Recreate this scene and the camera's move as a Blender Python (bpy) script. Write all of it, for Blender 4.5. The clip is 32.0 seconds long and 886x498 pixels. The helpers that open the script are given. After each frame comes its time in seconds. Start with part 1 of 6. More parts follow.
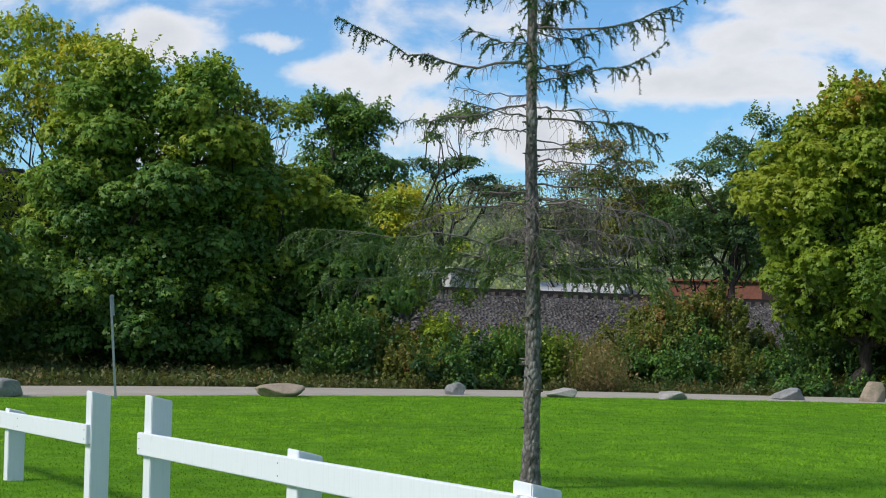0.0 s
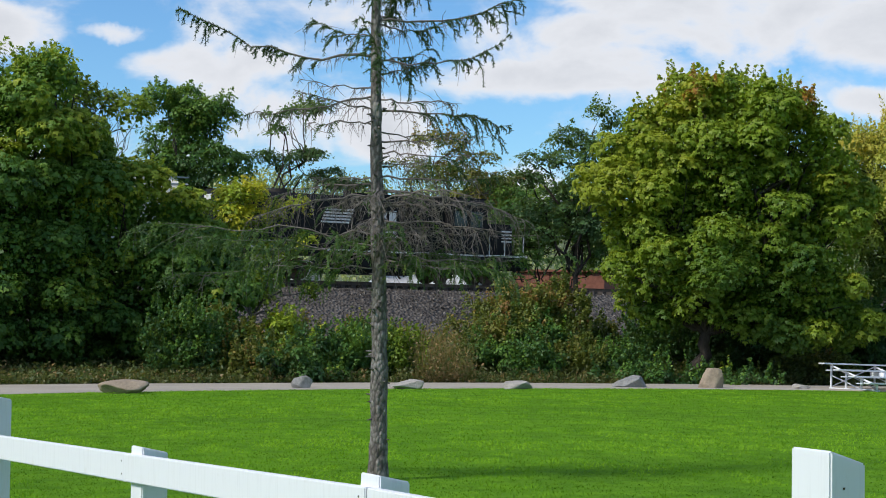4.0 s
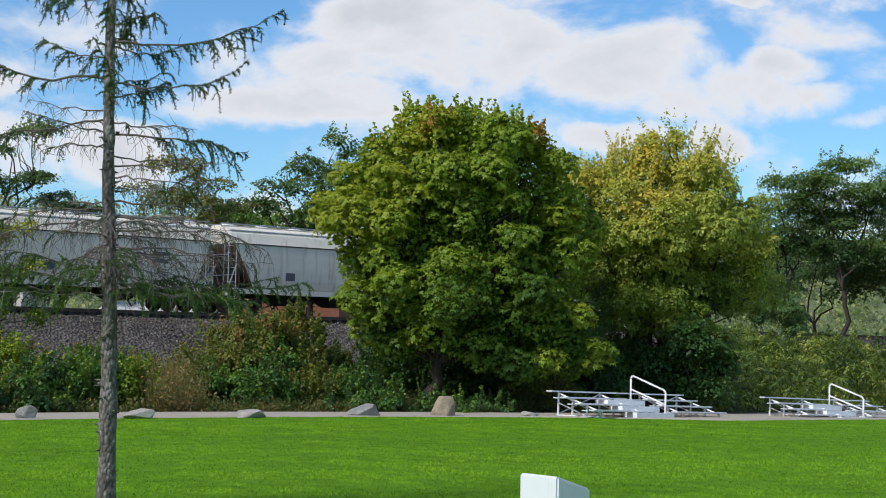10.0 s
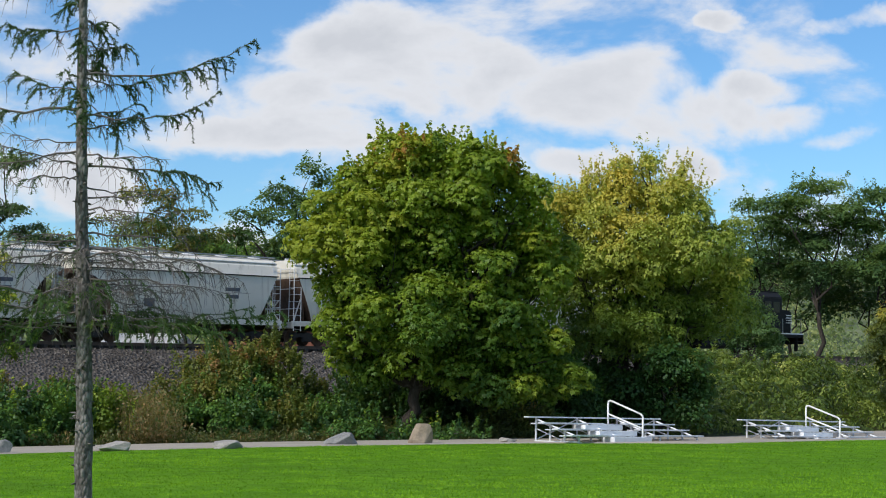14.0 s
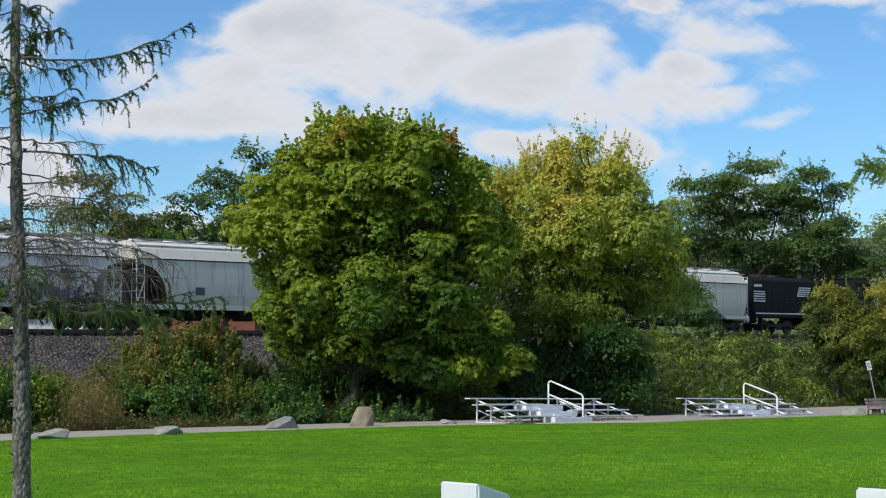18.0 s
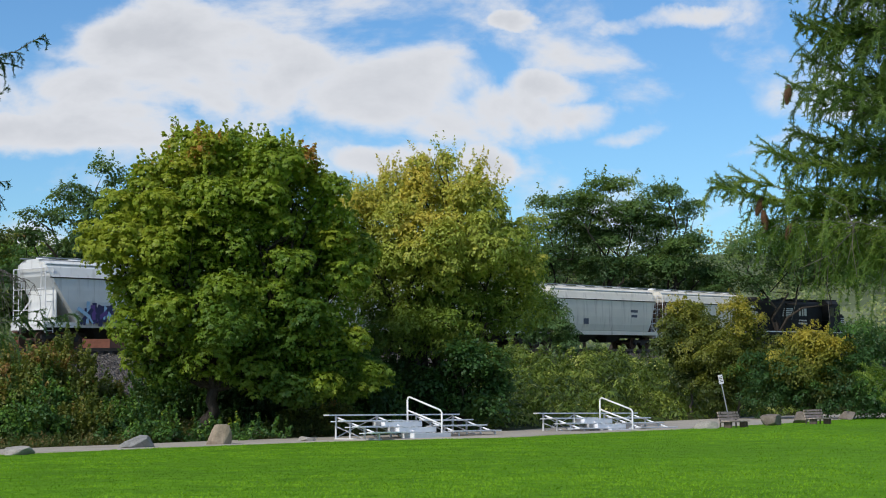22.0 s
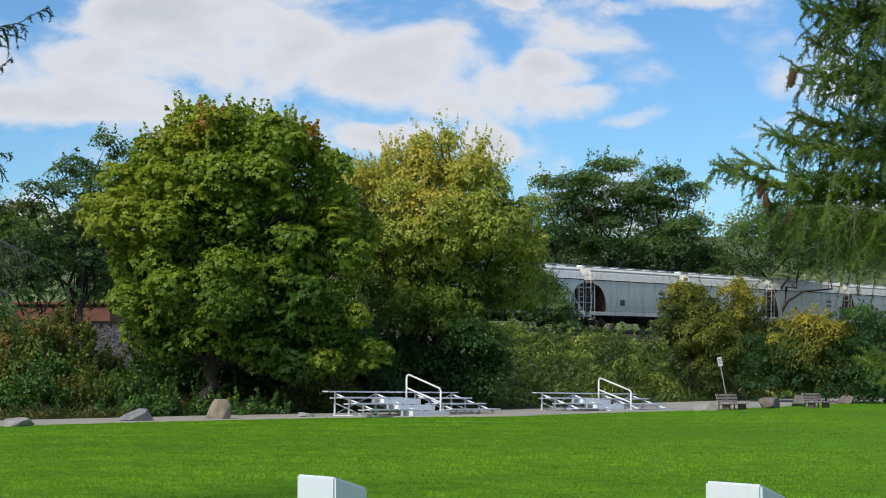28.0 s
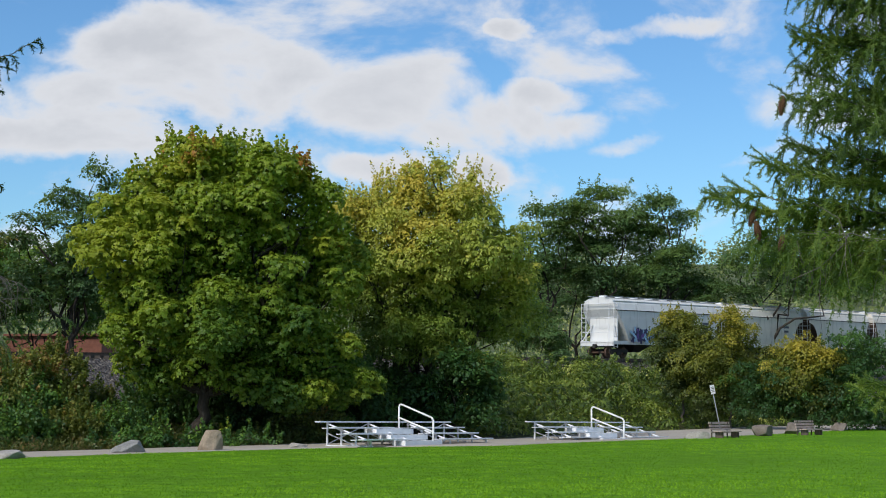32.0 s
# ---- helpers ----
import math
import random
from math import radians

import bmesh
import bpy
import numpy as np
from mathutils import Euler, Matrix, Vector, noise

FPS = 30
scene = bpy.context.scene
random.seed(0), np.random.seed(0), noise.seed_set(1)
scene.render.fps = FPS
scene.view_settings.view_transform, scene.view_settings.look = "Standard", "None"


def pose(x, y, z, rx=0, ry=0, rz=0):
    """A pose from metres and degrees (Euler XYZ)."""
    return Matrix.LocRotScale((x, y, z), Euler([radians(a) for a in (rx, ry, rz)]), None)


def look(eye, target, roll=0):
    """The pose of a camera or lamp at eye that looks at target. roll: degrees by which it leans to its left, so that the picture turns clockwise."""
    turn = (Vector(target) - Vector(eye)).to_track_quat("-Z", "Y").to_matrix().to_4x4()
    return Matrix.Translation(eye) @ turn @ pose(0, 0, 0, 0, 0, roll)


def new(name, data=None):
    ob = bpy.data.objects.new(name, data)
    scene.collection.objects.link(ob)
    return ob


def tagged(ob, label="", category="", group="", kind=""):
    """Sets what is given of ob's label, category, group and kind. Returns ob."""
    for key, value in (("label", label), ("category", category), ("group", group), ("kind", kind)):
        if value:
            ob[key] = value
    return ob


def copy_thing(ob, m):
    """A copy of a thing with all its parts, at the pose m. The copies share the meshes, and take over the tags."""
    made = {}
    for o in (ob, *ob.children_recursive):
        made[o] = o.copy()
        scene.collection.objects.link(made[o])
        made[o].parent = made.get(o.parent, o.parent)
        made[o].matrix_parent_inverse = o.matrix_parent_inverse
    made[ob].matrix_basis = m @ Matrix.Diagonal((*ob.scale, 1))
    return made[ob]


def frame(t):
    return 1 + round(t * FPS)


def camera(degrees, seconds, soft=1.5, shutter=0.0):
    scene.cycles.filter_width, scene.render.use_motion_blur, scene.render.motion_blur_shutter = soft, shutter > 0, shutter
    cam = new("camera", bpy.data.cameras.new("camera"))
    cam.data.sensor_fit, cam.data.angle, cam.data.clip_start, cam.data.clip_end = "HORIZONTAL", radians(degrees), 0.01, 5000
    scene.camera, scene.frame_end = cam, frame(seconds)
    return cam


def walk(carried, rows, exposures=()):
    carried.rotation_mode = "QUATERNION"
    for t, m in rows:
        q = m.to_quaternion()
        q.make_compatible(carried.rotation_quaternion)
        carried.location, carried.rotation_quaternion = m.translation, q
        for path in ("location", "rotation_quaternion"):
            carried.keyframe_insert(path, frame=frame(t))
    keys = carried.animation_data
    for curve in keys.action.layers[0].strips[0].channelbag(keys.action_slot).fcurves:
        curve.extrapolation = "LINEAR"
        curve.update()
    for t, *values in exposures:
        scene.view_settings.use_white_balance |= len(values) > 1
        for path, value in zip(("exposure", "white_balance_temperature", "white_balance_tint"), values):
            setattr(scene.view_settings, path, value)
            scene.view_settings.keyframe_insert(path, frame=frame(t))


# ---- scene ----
EYE = Vector((0.0, 0.0, 1.6))


def aim(az, el, roll):
    """The camera stands still on its spot and turns: azimuth to the right of +y, elevation, roll, in degrees."""
    a, e = radians(az), radians(el)
    ahead = Vector((math.sin(a) * math.cos(e), math.cos(a) * math.cos(e), math.sin(e)))
    return look(EYE, EYE + ahead * 10, roll)


cam = camera(32.2, 32.0, soft=1.0)
PATH = [
    (0, 0.08, 1.7, 1.37), (0.5, 1.39, 1.77, 1.1), (1, 2.44, 1.73, 1.01), (1.5, 3.28, 1.57, 0.97),
    (2, 3.68, 1.46, 0.9), (2.5, 4.32, 1.54, 0.76), (4.5, 7.67, 1.47, 0.73), (5, 11.15, 1.44, 0.57),
    (5.5, 13.75, 1.5, 0.32), (6, 13.92, 1.56, 0.15), (6.5, 13.98, 1.62, 0.21), (7, 14.04, 1.77, 0.2),
    (7.5, 14.14, 1.93, 0.18), (8, 14.57, 2.09, 0.37), (8.5, 14.87, 2.3, 0.61), (9, 15.07, 2.45, 0.68),
    (9.5, 15.31, 2.54, 0.79), (10, 15.68, 2.72, 1.01), (10.5, 15.94, 2.84, 1.08), (11, 16.11, 2.88, 1.08),
    (11.5, 16.37, 2.89, 1.02), (12, 16.68, 2.9, 0.94), (12.5, 16.69, 3.05, 0.74), (13, 16.68, 3.29, 0.5),
    (13.5, 16.65, 3.41, 0.38), (14, 16.6, 3.74, 0.15), (14.5, 16.66, 3.97, 0.03), (16.5, 17.19, 3.64, -0.36),
    (17, 17.37, 3.4, -0.4), (17.5, 17.66, 3.27, -0.41), (18, 18.86, 3.08, -0.55), (18.5, 21.02, 3.03, -0.73),
    (19, 21.74, 2.97, -0.92), (19.5, 23.02, 2.95, -1.09), (20, 23.42, 2.98, -1.17), (20.5, 23.58, 3.01, -1.2),
    (21, 23.79, 3.13, -1.07), (21.5, 23.98, 3.45, -0.9), (22, 24.13, 3.62, -0.83), (22.5, 24.07, 3.73, -0.81),
    (23, 24, 3.73, -0.82), (23.5, 23.98, 3.72, -0.58), (24, 23.97, 3.75, -0.37), (24.5, 24, 3.82, -0.14),
    (25, 23.96, 3.76, -0.01), (25.5, 23.94, 3.61, 0), (26, 23.94, 3.45, 0.01), (26.5, 23.99, 3.21, 0.01),
    (28.5, 24.15, 2.78, 0), (29, 24.25, 2.83, -0.04), (29.5, 24.31, 3.03, -0.03), (30, 24.35, 3.21, -0.07),
    (30.5, 24.37, 3.4, -0.15), (31, 24.37, 3.61, -0.18), (31.5, 24.39, 3.78, -0.23), (32, 24.39, 3.9, -0.3),
]
walk(cam, [(t, aim(a, e, r)) for t, a, e, r in PATH], exposures=[(0, 0.03), (5, 0.05), (12, 0.0), (17, -0.06), (20, -0.1), (32, -0.1)])

# ---- light ----
SUN_AZ, SUN_EL = -114.0, 45.0


def build_world():
    world = bpy.data.worlds.new("sky")
    scene.world = world
    world.use_nodes = True
    nt = world.node_tree
    nt.nodes.clear()
    N, L = nt.nodes.new, nt.links.new
    out, back = N("ShaderNodeOutputWorld"), N("ShaderNodeBackground")
    sky = N("ShaderNodeTexSky")
    sky.sky_type, sky.sun_disc = "NISHITA", False
    sky.sun_elevation, sky.sun_rotation = radians(SUN_EL), radians(SUN_AZ)
    sky.air_density, sky.dust_density, sky.ozone_density = 1.0, 0.3, 3.0
    coord = N("ShaderNodeTexCoord")
    stretch = N("ShaderNodeMapping")
    stretch.inputs["Scale"].default_value = (5.0, 5.0, 9.0)
    L(coord.outputs["Generated"], stretch.inputs["Vector"])
    puff = N("ShaderNodeTexNoise")
    puff.inputs["Scale"].default_value, puff.inputs["Detail"].default_value = 2.1, 10.0
    puff.inputs["Roughness"].default_value, puff.inputs["Distortion"].default_value = 0.55, 0.25
    L(stretch.outputs["Vector"], puff.inputs["Vector"])

    # the banks are read through a wavering direction, so that no rim is a clean oval
    curl = N("ShaderNodeTexNoise")
    curl.inputs["Scale"].default_value, curl.inputs["Detail"].default_value, curl.inputs["Roughness"].default_value = 11.0, 6.0, 0.6
    L(coord.outputs["Generated"], curl.inputs["Vector"])
    lessen = N("ShaderNodeVectorMath")
    lessen.operation = "MULTIPLY_ADD"
    lessen.inputs[1].default_value, lessen.inputs[2].default_value = (0.07, 0.07, 0.04), (-0.035, -0.035, -0.02)
    L(curl.outputs["Color"], lessen.inputs[0])
    bent = N("ShaderNodeVectorMath")
    bent.operation = "ADD"
    L(coord.outputs["Generated"], bent.inputs[0])
    L(lessen.outputs["Vector"], bent.inputs[1])

    def mathn(op, a, b=None, c=None):
        n = N("ShaderNodeMath")
        n.operation = op
        for i, v in enumerate((a, b, c)):
            if v is None:
                continue
            if isinstance(v, (int, float)):
                n.inputs[i].default_value = v
            else:
                L(v, n.inputs[i])
        return n.outputs[0]

    def bank(az, el, wide, high):
        """A soft cloud bank round a direction: 1 at its heart, 0 past its rim."""
        a, e = radians(az), radians(el)
        d = Vector((math.sin(a) * math.cos(e), math.cos(a) * math.cos(e), math.sin(e)))
        right = Vector((math.cos(a), -math.sin(a), 0))
        up = right.cross(d)
        parts = []
        for axis, size in ((right, wide), (up, high)):
            dot = N("ShaderNodeVectorMath")
            dot.operation = "DOT_PRODUCT"
            L(bent.outputs["Vector"], dot.inputs[0])
            dot.inputs[1].default_value = axis
            shift = mathn("SUBTRACT", dot.outputs["Value"], 0.0)
            parts.append(mathn("POWER", mathn("ABSOLUTE", mathn("DIVIDE", shift, math.sin(radians(size)))), 2.0))
        front = N("ShaderNodeVectorMath")
        front.operation = "DOT_PRODUCT"
        L(coord.outputs["Generated"], front.inputs[0])
        front.inputs[1].default_value = d
        facing = mathn("GREATER_THAN", front.outputs["Value"], 0.0)
        return mathn("MULTIPLY", mathn("SUBTRACT", 1.0, mathn("ADD", parts[0], parts[1])), facing)

    cover = None
    for az, el, wide, high in CLOUDS:
        b = bank(az, el, wide, high)
        cover = b if cover is None else mathn("MAXIMUM", cover, b)
    cover = mathn("MAXIMUM", cover, -0.9)
    # banks give the place of the clouds, noise their ragged rims
    body = mathn("ADD", mathn("MULTIPLY", cover, 0.58), mathn("MULTIPLY", mathn("SUBTRACT", puff.outputs["Fac"], 0.49), 2.9))
    ramp = N("ShaderNodeMapRange")
    ramp.interpolation_type = "SMOOTHSTEP"
    ramp.inputs["From Min"].default_value, ramp.inputs["From Max"].default_value = -0.12, 0.50
    L(body, ramp.inputs["Value"])
    thick = N("ShaderNodeMapRange")
    thick.inputs["From Min"].default_value, thick.inputs["From Max"].default_value = 0.25, 1.0
    L(body, thick.inputs["Value"])
    grey = N("ShaderNodeMix")
    grey.data_type = "RGBA"
    grey.inputs["A"].default_value, grey.inputs["B"].default_value = (5.6, 5.75, 6.1, 1), (4.3, 4.5, 4.9, 1)
    L(thick.outputs["Result"], grey.inputs["Factor"])
    tint = N("ShaderNodeMix")
    tint.data_type, tint.blend_type = "RGBA", "MULTIPLY"
    tint.inputs["Factor"].default_value, tint.inputs["B"].default_value = 1.0, SKY_TINT
    L(sky.outputs["Color"], tint.inputs["A"])
    mixed = N("ShaderNodeMix")
    mixed.data_type = "RGBA"
    L(ramp.outputs["Result"], mixed.inputs["Factor"])
    L(tint.outputs["Result"], mixed.inputs["A"])
    L(grey.outputs["Result"], mixed.inputs["B"])
    L(mixed.outputs["Result"], back.inputs["Color"])
    back.inputs["Strength"].default_value = 0.145
    L(back.outputs["Background"], out.inputs["Surface"])


# azimuth, elevation, half width and half height of each cloud bank, in degrees
CLOUDS = [(13.9, 9.4, 2.6, 1.0), (28.0, 9.5, 2.2, 0.7), (-10.26, 9.3, 2.7, 1.1), (-3.11, 7.74, 3, 1.3), (-0.32, 6.14, 2.3, 1.7), (3.48, 6.01, 2.5, 1.5), (-6.1, 9.19, 1.5, 0.4),
          (8.3, 7.85, 4.4, 0.9), (13.14, 9.95, 4.2, 1.1), (13.76, 11.24, 4.6, 1.7), (17.39, 10.04, 4.6, 1.8), (22.27, 9.83, 4.2, 1.7),
          (26.03, 8.54, 3.6, 1.3), (29.4, 8.4, 1.9, 0.9), (31.0, 7.7, 1.5, 0.5), (22.27, 7.01, 2.7, 0.8),
          (25.72, 6.99, 1.4, 1.1), (27.0, 11.9, 1.0, 0.5), (37.1, 6.98, 3.4, 0.7), (32.63, 11.76, 2.7, 0.5), 
          (-30, 12, 6, 3), (50, 15, 8, 3), (80, 20, 12, 6), (-120, 30, 14, 7), (-70, 20, 12, 5), (200, 15, 12, 5)]
SKY_TINT = (0.555, 0.81, 1.0, 1)
build_world()
sun = new("sun", bpy.data.lights.new("sun", "SUN"))
sun.data.energy, sun.data.angle, sun.data.color = 3.5, radians(13.0), (1.0, 0.95, 0.87)
_a, _e = radians(SUN_AZ), radians(SUN_EL)
sun.matrix_world = look((math.sin(_a) * math.cos(_e) * 50, math.cos(_a) * math.cos(_e) * 50, math.sin(_e) * 50), (0, 0, 0))
scene.view_settings.exposure = 0.0

# ---- materials ----
class Mat:
    """Small help to write node materials."""

    def __init__(self, name, rough=0.6, metal=0.0, spec=0.5):
        self.m = bpy.data.materials.new(name)
        self.m.use_nodes = True
        self.nt = self.m.node_tree
        self.p = self.nt.nodes["Principled BSDF"]
        self.p.inputs["Roughness"].default_value = rough
        self.p.inputs["Metallic"].default_value = metal
        self.p.inputs["Specular IOR Level"].default_value = spec

    def n(self, kind, **values):
        node = self.nt.nodes.new(kind)
        for k, v in values.items():
            node.inputs[k.replace("_", " ")].default_value = v
        return node

    def l(self, a, b):
        self.nt.links.new(a, b)

    def coords(self, scale=(1, 1, 1), space="Object"):
        tc, mp = self.n("ShaderNodeTexCoord"), self.n("ShaderNodeMapping")
        mp.inputs["Scale"].default_value = scale
        self.l(tc.outputs[space], mp.inputs["Vector"])
        return mp.outputs["Vector"]

    def noise(self, scale, detail=4.0, rough=0.55, vec=None, distortion=0.0):
        t = self.n("ShaderNodeTexNoise", Scale=scale, Detail=detail, Roughness=rough, Distortion=distortion)
        if vec is not None:
            self.l(vec, t.inputs["Vector"])
        return t.outputs["Fac"]

    def ramp(self, fac, stops):
        r = self.n("ShaderNodeValToRGB")
        els = r.color_ramp.elements
        while len(els) < len(stops):
            els.new(0.5)
        for e, (pos, col) in zip(els, stops):
            e.position, e.color = pos, (*col, 1)
        self.l(fac, r.inputs["Fac"])
        return r.outputs["Color"]

    def mix(self, fac, a, b, kind="MIX"):
        m = self.n("ShaderNodeMix")
        m.data_type, m.blend_type = "RGBA", kind
        for sock, v in (("Factor", fac), ("A", a), ("B", b)):
            if isinstance(v, (int, float)):
                m.inputs[sock].default_value = v
            elif isinstance(v, tuple):
                m.inputs[sock].default_value = (*v, 1) if len(v) == 3 else v
            else:
                self.l(v, m.inputs[sock])
        return m.outputs["Result"]

    def color(self, c):
        if isinstance(c, tuple):
            self.p.inputs["Base Color"].default_value = (*c, 1)
        else:
            self.l(c, self.p.inputs["Base Color"])
        return self

    def bump(self, fac, strength=0.3, dist=0.01):
        b = self.n("ShaderNodeBump", Strength=strength, Distance=dist)
        self.l(fac, b.inputs["Height"])
        self.l(b.outputs["Normal"], self.p.inputs["Normal"])
        return self

    def random(self):
        return self.n("ShaderNodeObjectInfo").outputs["Random"]


LEAF_GAIN = 1.8


def leaf_mat(name, stops, through_=0.27, rough=0.5, spec=0.3):
    """Leaves: colour by each leaf's own tint, light partly let through."""
    m = Mat(name, rough, spec=spec)
    at = m.n("ShaderNodeAttribute")
    at.attribute_name = "tint"
    col = m.ramp(at.outputs["Fac"], [(p, tuple(min(0.8, c * LEAF_GAIN) for c in cc)) for p, cc in stops])
    m.color(col)
    tr = m.n("ShaderNodeBsdfTranslucent")
    m.l(m.mix(0.5, col, (0.30, 0.36, 0.02), "ADD"), tr.inputs["Color"])
    mx = m.n("ShaderNodeMixShader")
    mx.inputs["Fac"].default_value = through_
    m.l(m.p.outputs["BSDF"], mx.inputs[1])
    m.l(tr.outputs["BSDF"], mx.inputs[2])
    m.l(mx.outputs["Shader"], m.nt.nodes["Material Output"].inputs["Surface"])
    return m.m


def plain(name, col, rough=0.55, metal=0.0, var=0.15, scale=6.0, bump=0.0, spec=0.5):
    m = Mat(name, rough, metal, spec)
    v = m.coords()
    f = m.noise(scale, 6, 0.6, v)
    dark = tuple(c * (1 - var) for c in col)
    lite = tuple(min(1, c * (1 + var * 0.7)) for c in col)
    m.color(m.ramp(f, [(0.3, dark), (0.7, lite)]))
    if bump:
        m.bump(m.noise(scale * 8, 4, 0.6, v), bump, 0.01)
    return m.m


def make_grass_ground():
    m = Mat("lawn", 0.9, spec=0.05)
    v = m.coords()
    big = m.noise(0.22, 4, 0.6, v)
    fine = m.noise(9.0, 6, 0.7, v)
    c1 = m.ramp(big, [(0.3, (0.080, 0.205, 0.009)), (0.55, (0.115, 0.275, 0.010)), (0.75, (0.145, 0.305, 0.016))])
    c2 = m.ramp(fine, [(0.25, (0.10, 0.21, 0.008)), (0.75, (0.16, 0.32, 0.018))])
    mott = m.ramp(m.noise(2.4, 5, 0.65, v), [(0.36, (0.50, 0.60, 0.70)), (0.62, (1.0, 1.0, 1.0))])
    m.color(m.mix(0.8, m.mix(0.5, c1, c2), mott, "MULTIPLY"))
    m.bump(fine, 0.6, 0.04)
    return m.m


def make_ground():
    """The lawn near by; rough brush and leaf litter past the drive."""
    m = Mat("ground", 0.9, spec=0.15)
    v = m.coords()
    f = m.noise(1.4, 6, 0.65, v)
    m.color(m.ramp(f, [(0.25, (0.020, 0.028, 0.010)), (0.5, (0.050, 0.060, 0.018)), (0.75, (0.09, 0.08, 0.035))]))
    m.bump(m.noise(6, 5, 0.7, v), 0.8, 0.12)
    return m.m


def make_hill():
    m = Mat("wooded_slope", 0.9, spec=0.1)
    v = m.coords()
    f = m.noise(0.05, 5, 0.65, v)
    # paler than the near ground: distance haze mixed into the colour
    m.color(m.ramp(f, [(0.3, (0.07, 0.095, 0.05)), (0.5, (0.12, 0.15, 0.075)), (0.7, (0.20, 0.23, 0.13))]))
    m.bump(m.noise(0.25, 5, 0.7, v), 1.0, 2.0)
    return m.m


def make_asphalt():
    m = Mat("asphalt", 0.85, spec=0.3)
    v = m.coords()
    f, g = m.noise(0.8, 5, 0.6, v), m.noise(40, 3, 0.6, v)
    m.color(m.mix(0.4, m.ramp(f, [(0.3, (0.32, 0.285, 0.235)), (0.7, (0.44, 0.395, 0.33))]),
                  m.ramp(g, [(0.3, (0.21, 0.19, 0.155)), (0.7, (0.42, 0.375, 0.315))])))
    m.bump(g, 0.4, 0.01)
    return m.m


def make_ballast():
    m = Mat("ballast", 0.9, spec=0.25)
    v = m.coords()
    vo = m.n("ShaderNodeTexVoronoi", Scale=6.5)
    m.l(v, vo.inputs["Vector"])
    big = m.noise(0.5, 4, 0.6, v)
    sep = m.n("ShaderNodeSeparateColor")
    m.l(vo.outputs["Color"], sep.inputs["Color"])
    stone = m.ramp(sep.outputs["Red"], [(0.0, (0.038, 0.034, 0.032)), (0.5, (0.083, 0.073, 0.063)), (1.0, (0.185, 0.166, 0.146))])
    m.color(m.mix(0.35, stone, m.ramp(big, [(0.35, (0.06, 0.052, 0.048)), (0.7, (0.15, 0.135, 0.13))])))
    m.bump(vo.outputs["Distance"], 1.0, 0.15)
    return m.m


def make_bark(name, dark, lite, scale=1.0):
    m = Mat(name, 0.9, spec=0.2)
    v = m.coords((9 * scale, 9 * scale, 2.2 * scale))
    f = m.noise(2.0, 7, 0.7, v, 0.6)
    spots = m.noise(1.3, 3, 0.5, v)
    m.color(m.mix(m.ramp(spots, [(0.55, (0, 0, 0)), (0.68, (1, 1, 1))]), m.ramp(f, [(0.3, dark), (0.7, lite)]), tuple(c * 1.25 for c in lite)))
    m.bump(f, 0.8, 0.03)
    return m.m


def make_scaly_bark():
    """Spruce bark: small grey plates, dark cracks, pale lichen and dark resin patches."""
    m = Mat("spruce_bark", 0.9, spec=0.2)
    vo = m.n("ShaderNodeTexVoronoi", Scale=1.0)
    m.l(m.coords((34, 34, 19)), vo.inputs["Vector"])
    patch = m.noise(1.0, 4, 0.6, m.coords((7, 7, 4.5)))
    fine = m.noise(1.0, 6, 0.7, m.coords((60, 60, 40)))
    sep = m.n("ShaderNodeSeparateColor")
    m.l(vo.outputs["Color"], sep.inputs["Color"])
    plate = m.ramp(sep.outputs["Red"], [(0.0, (0.10, 0.088, 0.078)), (0.5, (0.19, 0.172, 0.155)), (1.0, (0.31, 0.29, 0.27))])
    crack = m.mix(m.ramp(vo.outputs["Distance"], [(0.45, (0, 0, 0)), (0.75, (0.8, 0.8, 0.8))]), plate, (0.045, 0.038, 0.033))
    worn = m.mix(m.ramp(patch, [(0.36, (0.75, 0.75, 0.75)), (0.48, (0, 0, 0))]), crack, (0.06, 0.05, 0.043))
    lich = m.mix(m.ramp(patch, [(0.56, (0, 0, 0)), (0.68, (0.6, 0.6, 0.6))]), worn, (0.36, 0.355, 0.33))
    m.color(m.mix(0.25, lich, m.ramp(fine, [(0.3, (0.07, 0.06, 0.055)), (0.7, (0.30, 0.28, 0.26))])))
    m.bump(vo.outputs["Distance"], 0.9, -0.02)
    return m.m


def make_white_wood():
    m = Mat("white_painted_wood", 0.5, spec=0.4)
    v = m.coords((30, 30, 1.6))
    g = m.noise(2.0, 7, 0.65, v)
    w = m.noise(5.0, 5, 0.7, m.coords())
    base = m.ramp(g, [(0.25, (0.68, 0.69, 0.72)), (0.5, (0.75, 0.765, 0.80))])
    m.color(m.mix(m.ramp(w, [(0.62, (0, 0, 0)), (0.75, (0.5, 0.5, 0.5))]), base, (0.62, 0.61, 0.58)))
    m.bump(g, 0.2, 0.003)
    return m.m


def make_rock(name, dark, lite):
    m = Mat(name, 0.85, spec=0.25)
    v = m.coords()
    f = m.noise(2.2, 7, 0.65, v)
    g = m.noise(18, 5, 0.7, v)
    m.color(m.mix(0.35, m.ramp(f, [(0.3, dark), (0.68, lite)]), m.ramp(g, [(0.3, dark), (0.7, lite)])))
    m.bump(m.mix(0.5, f, g), 0.7, 0.05)
    return m.m


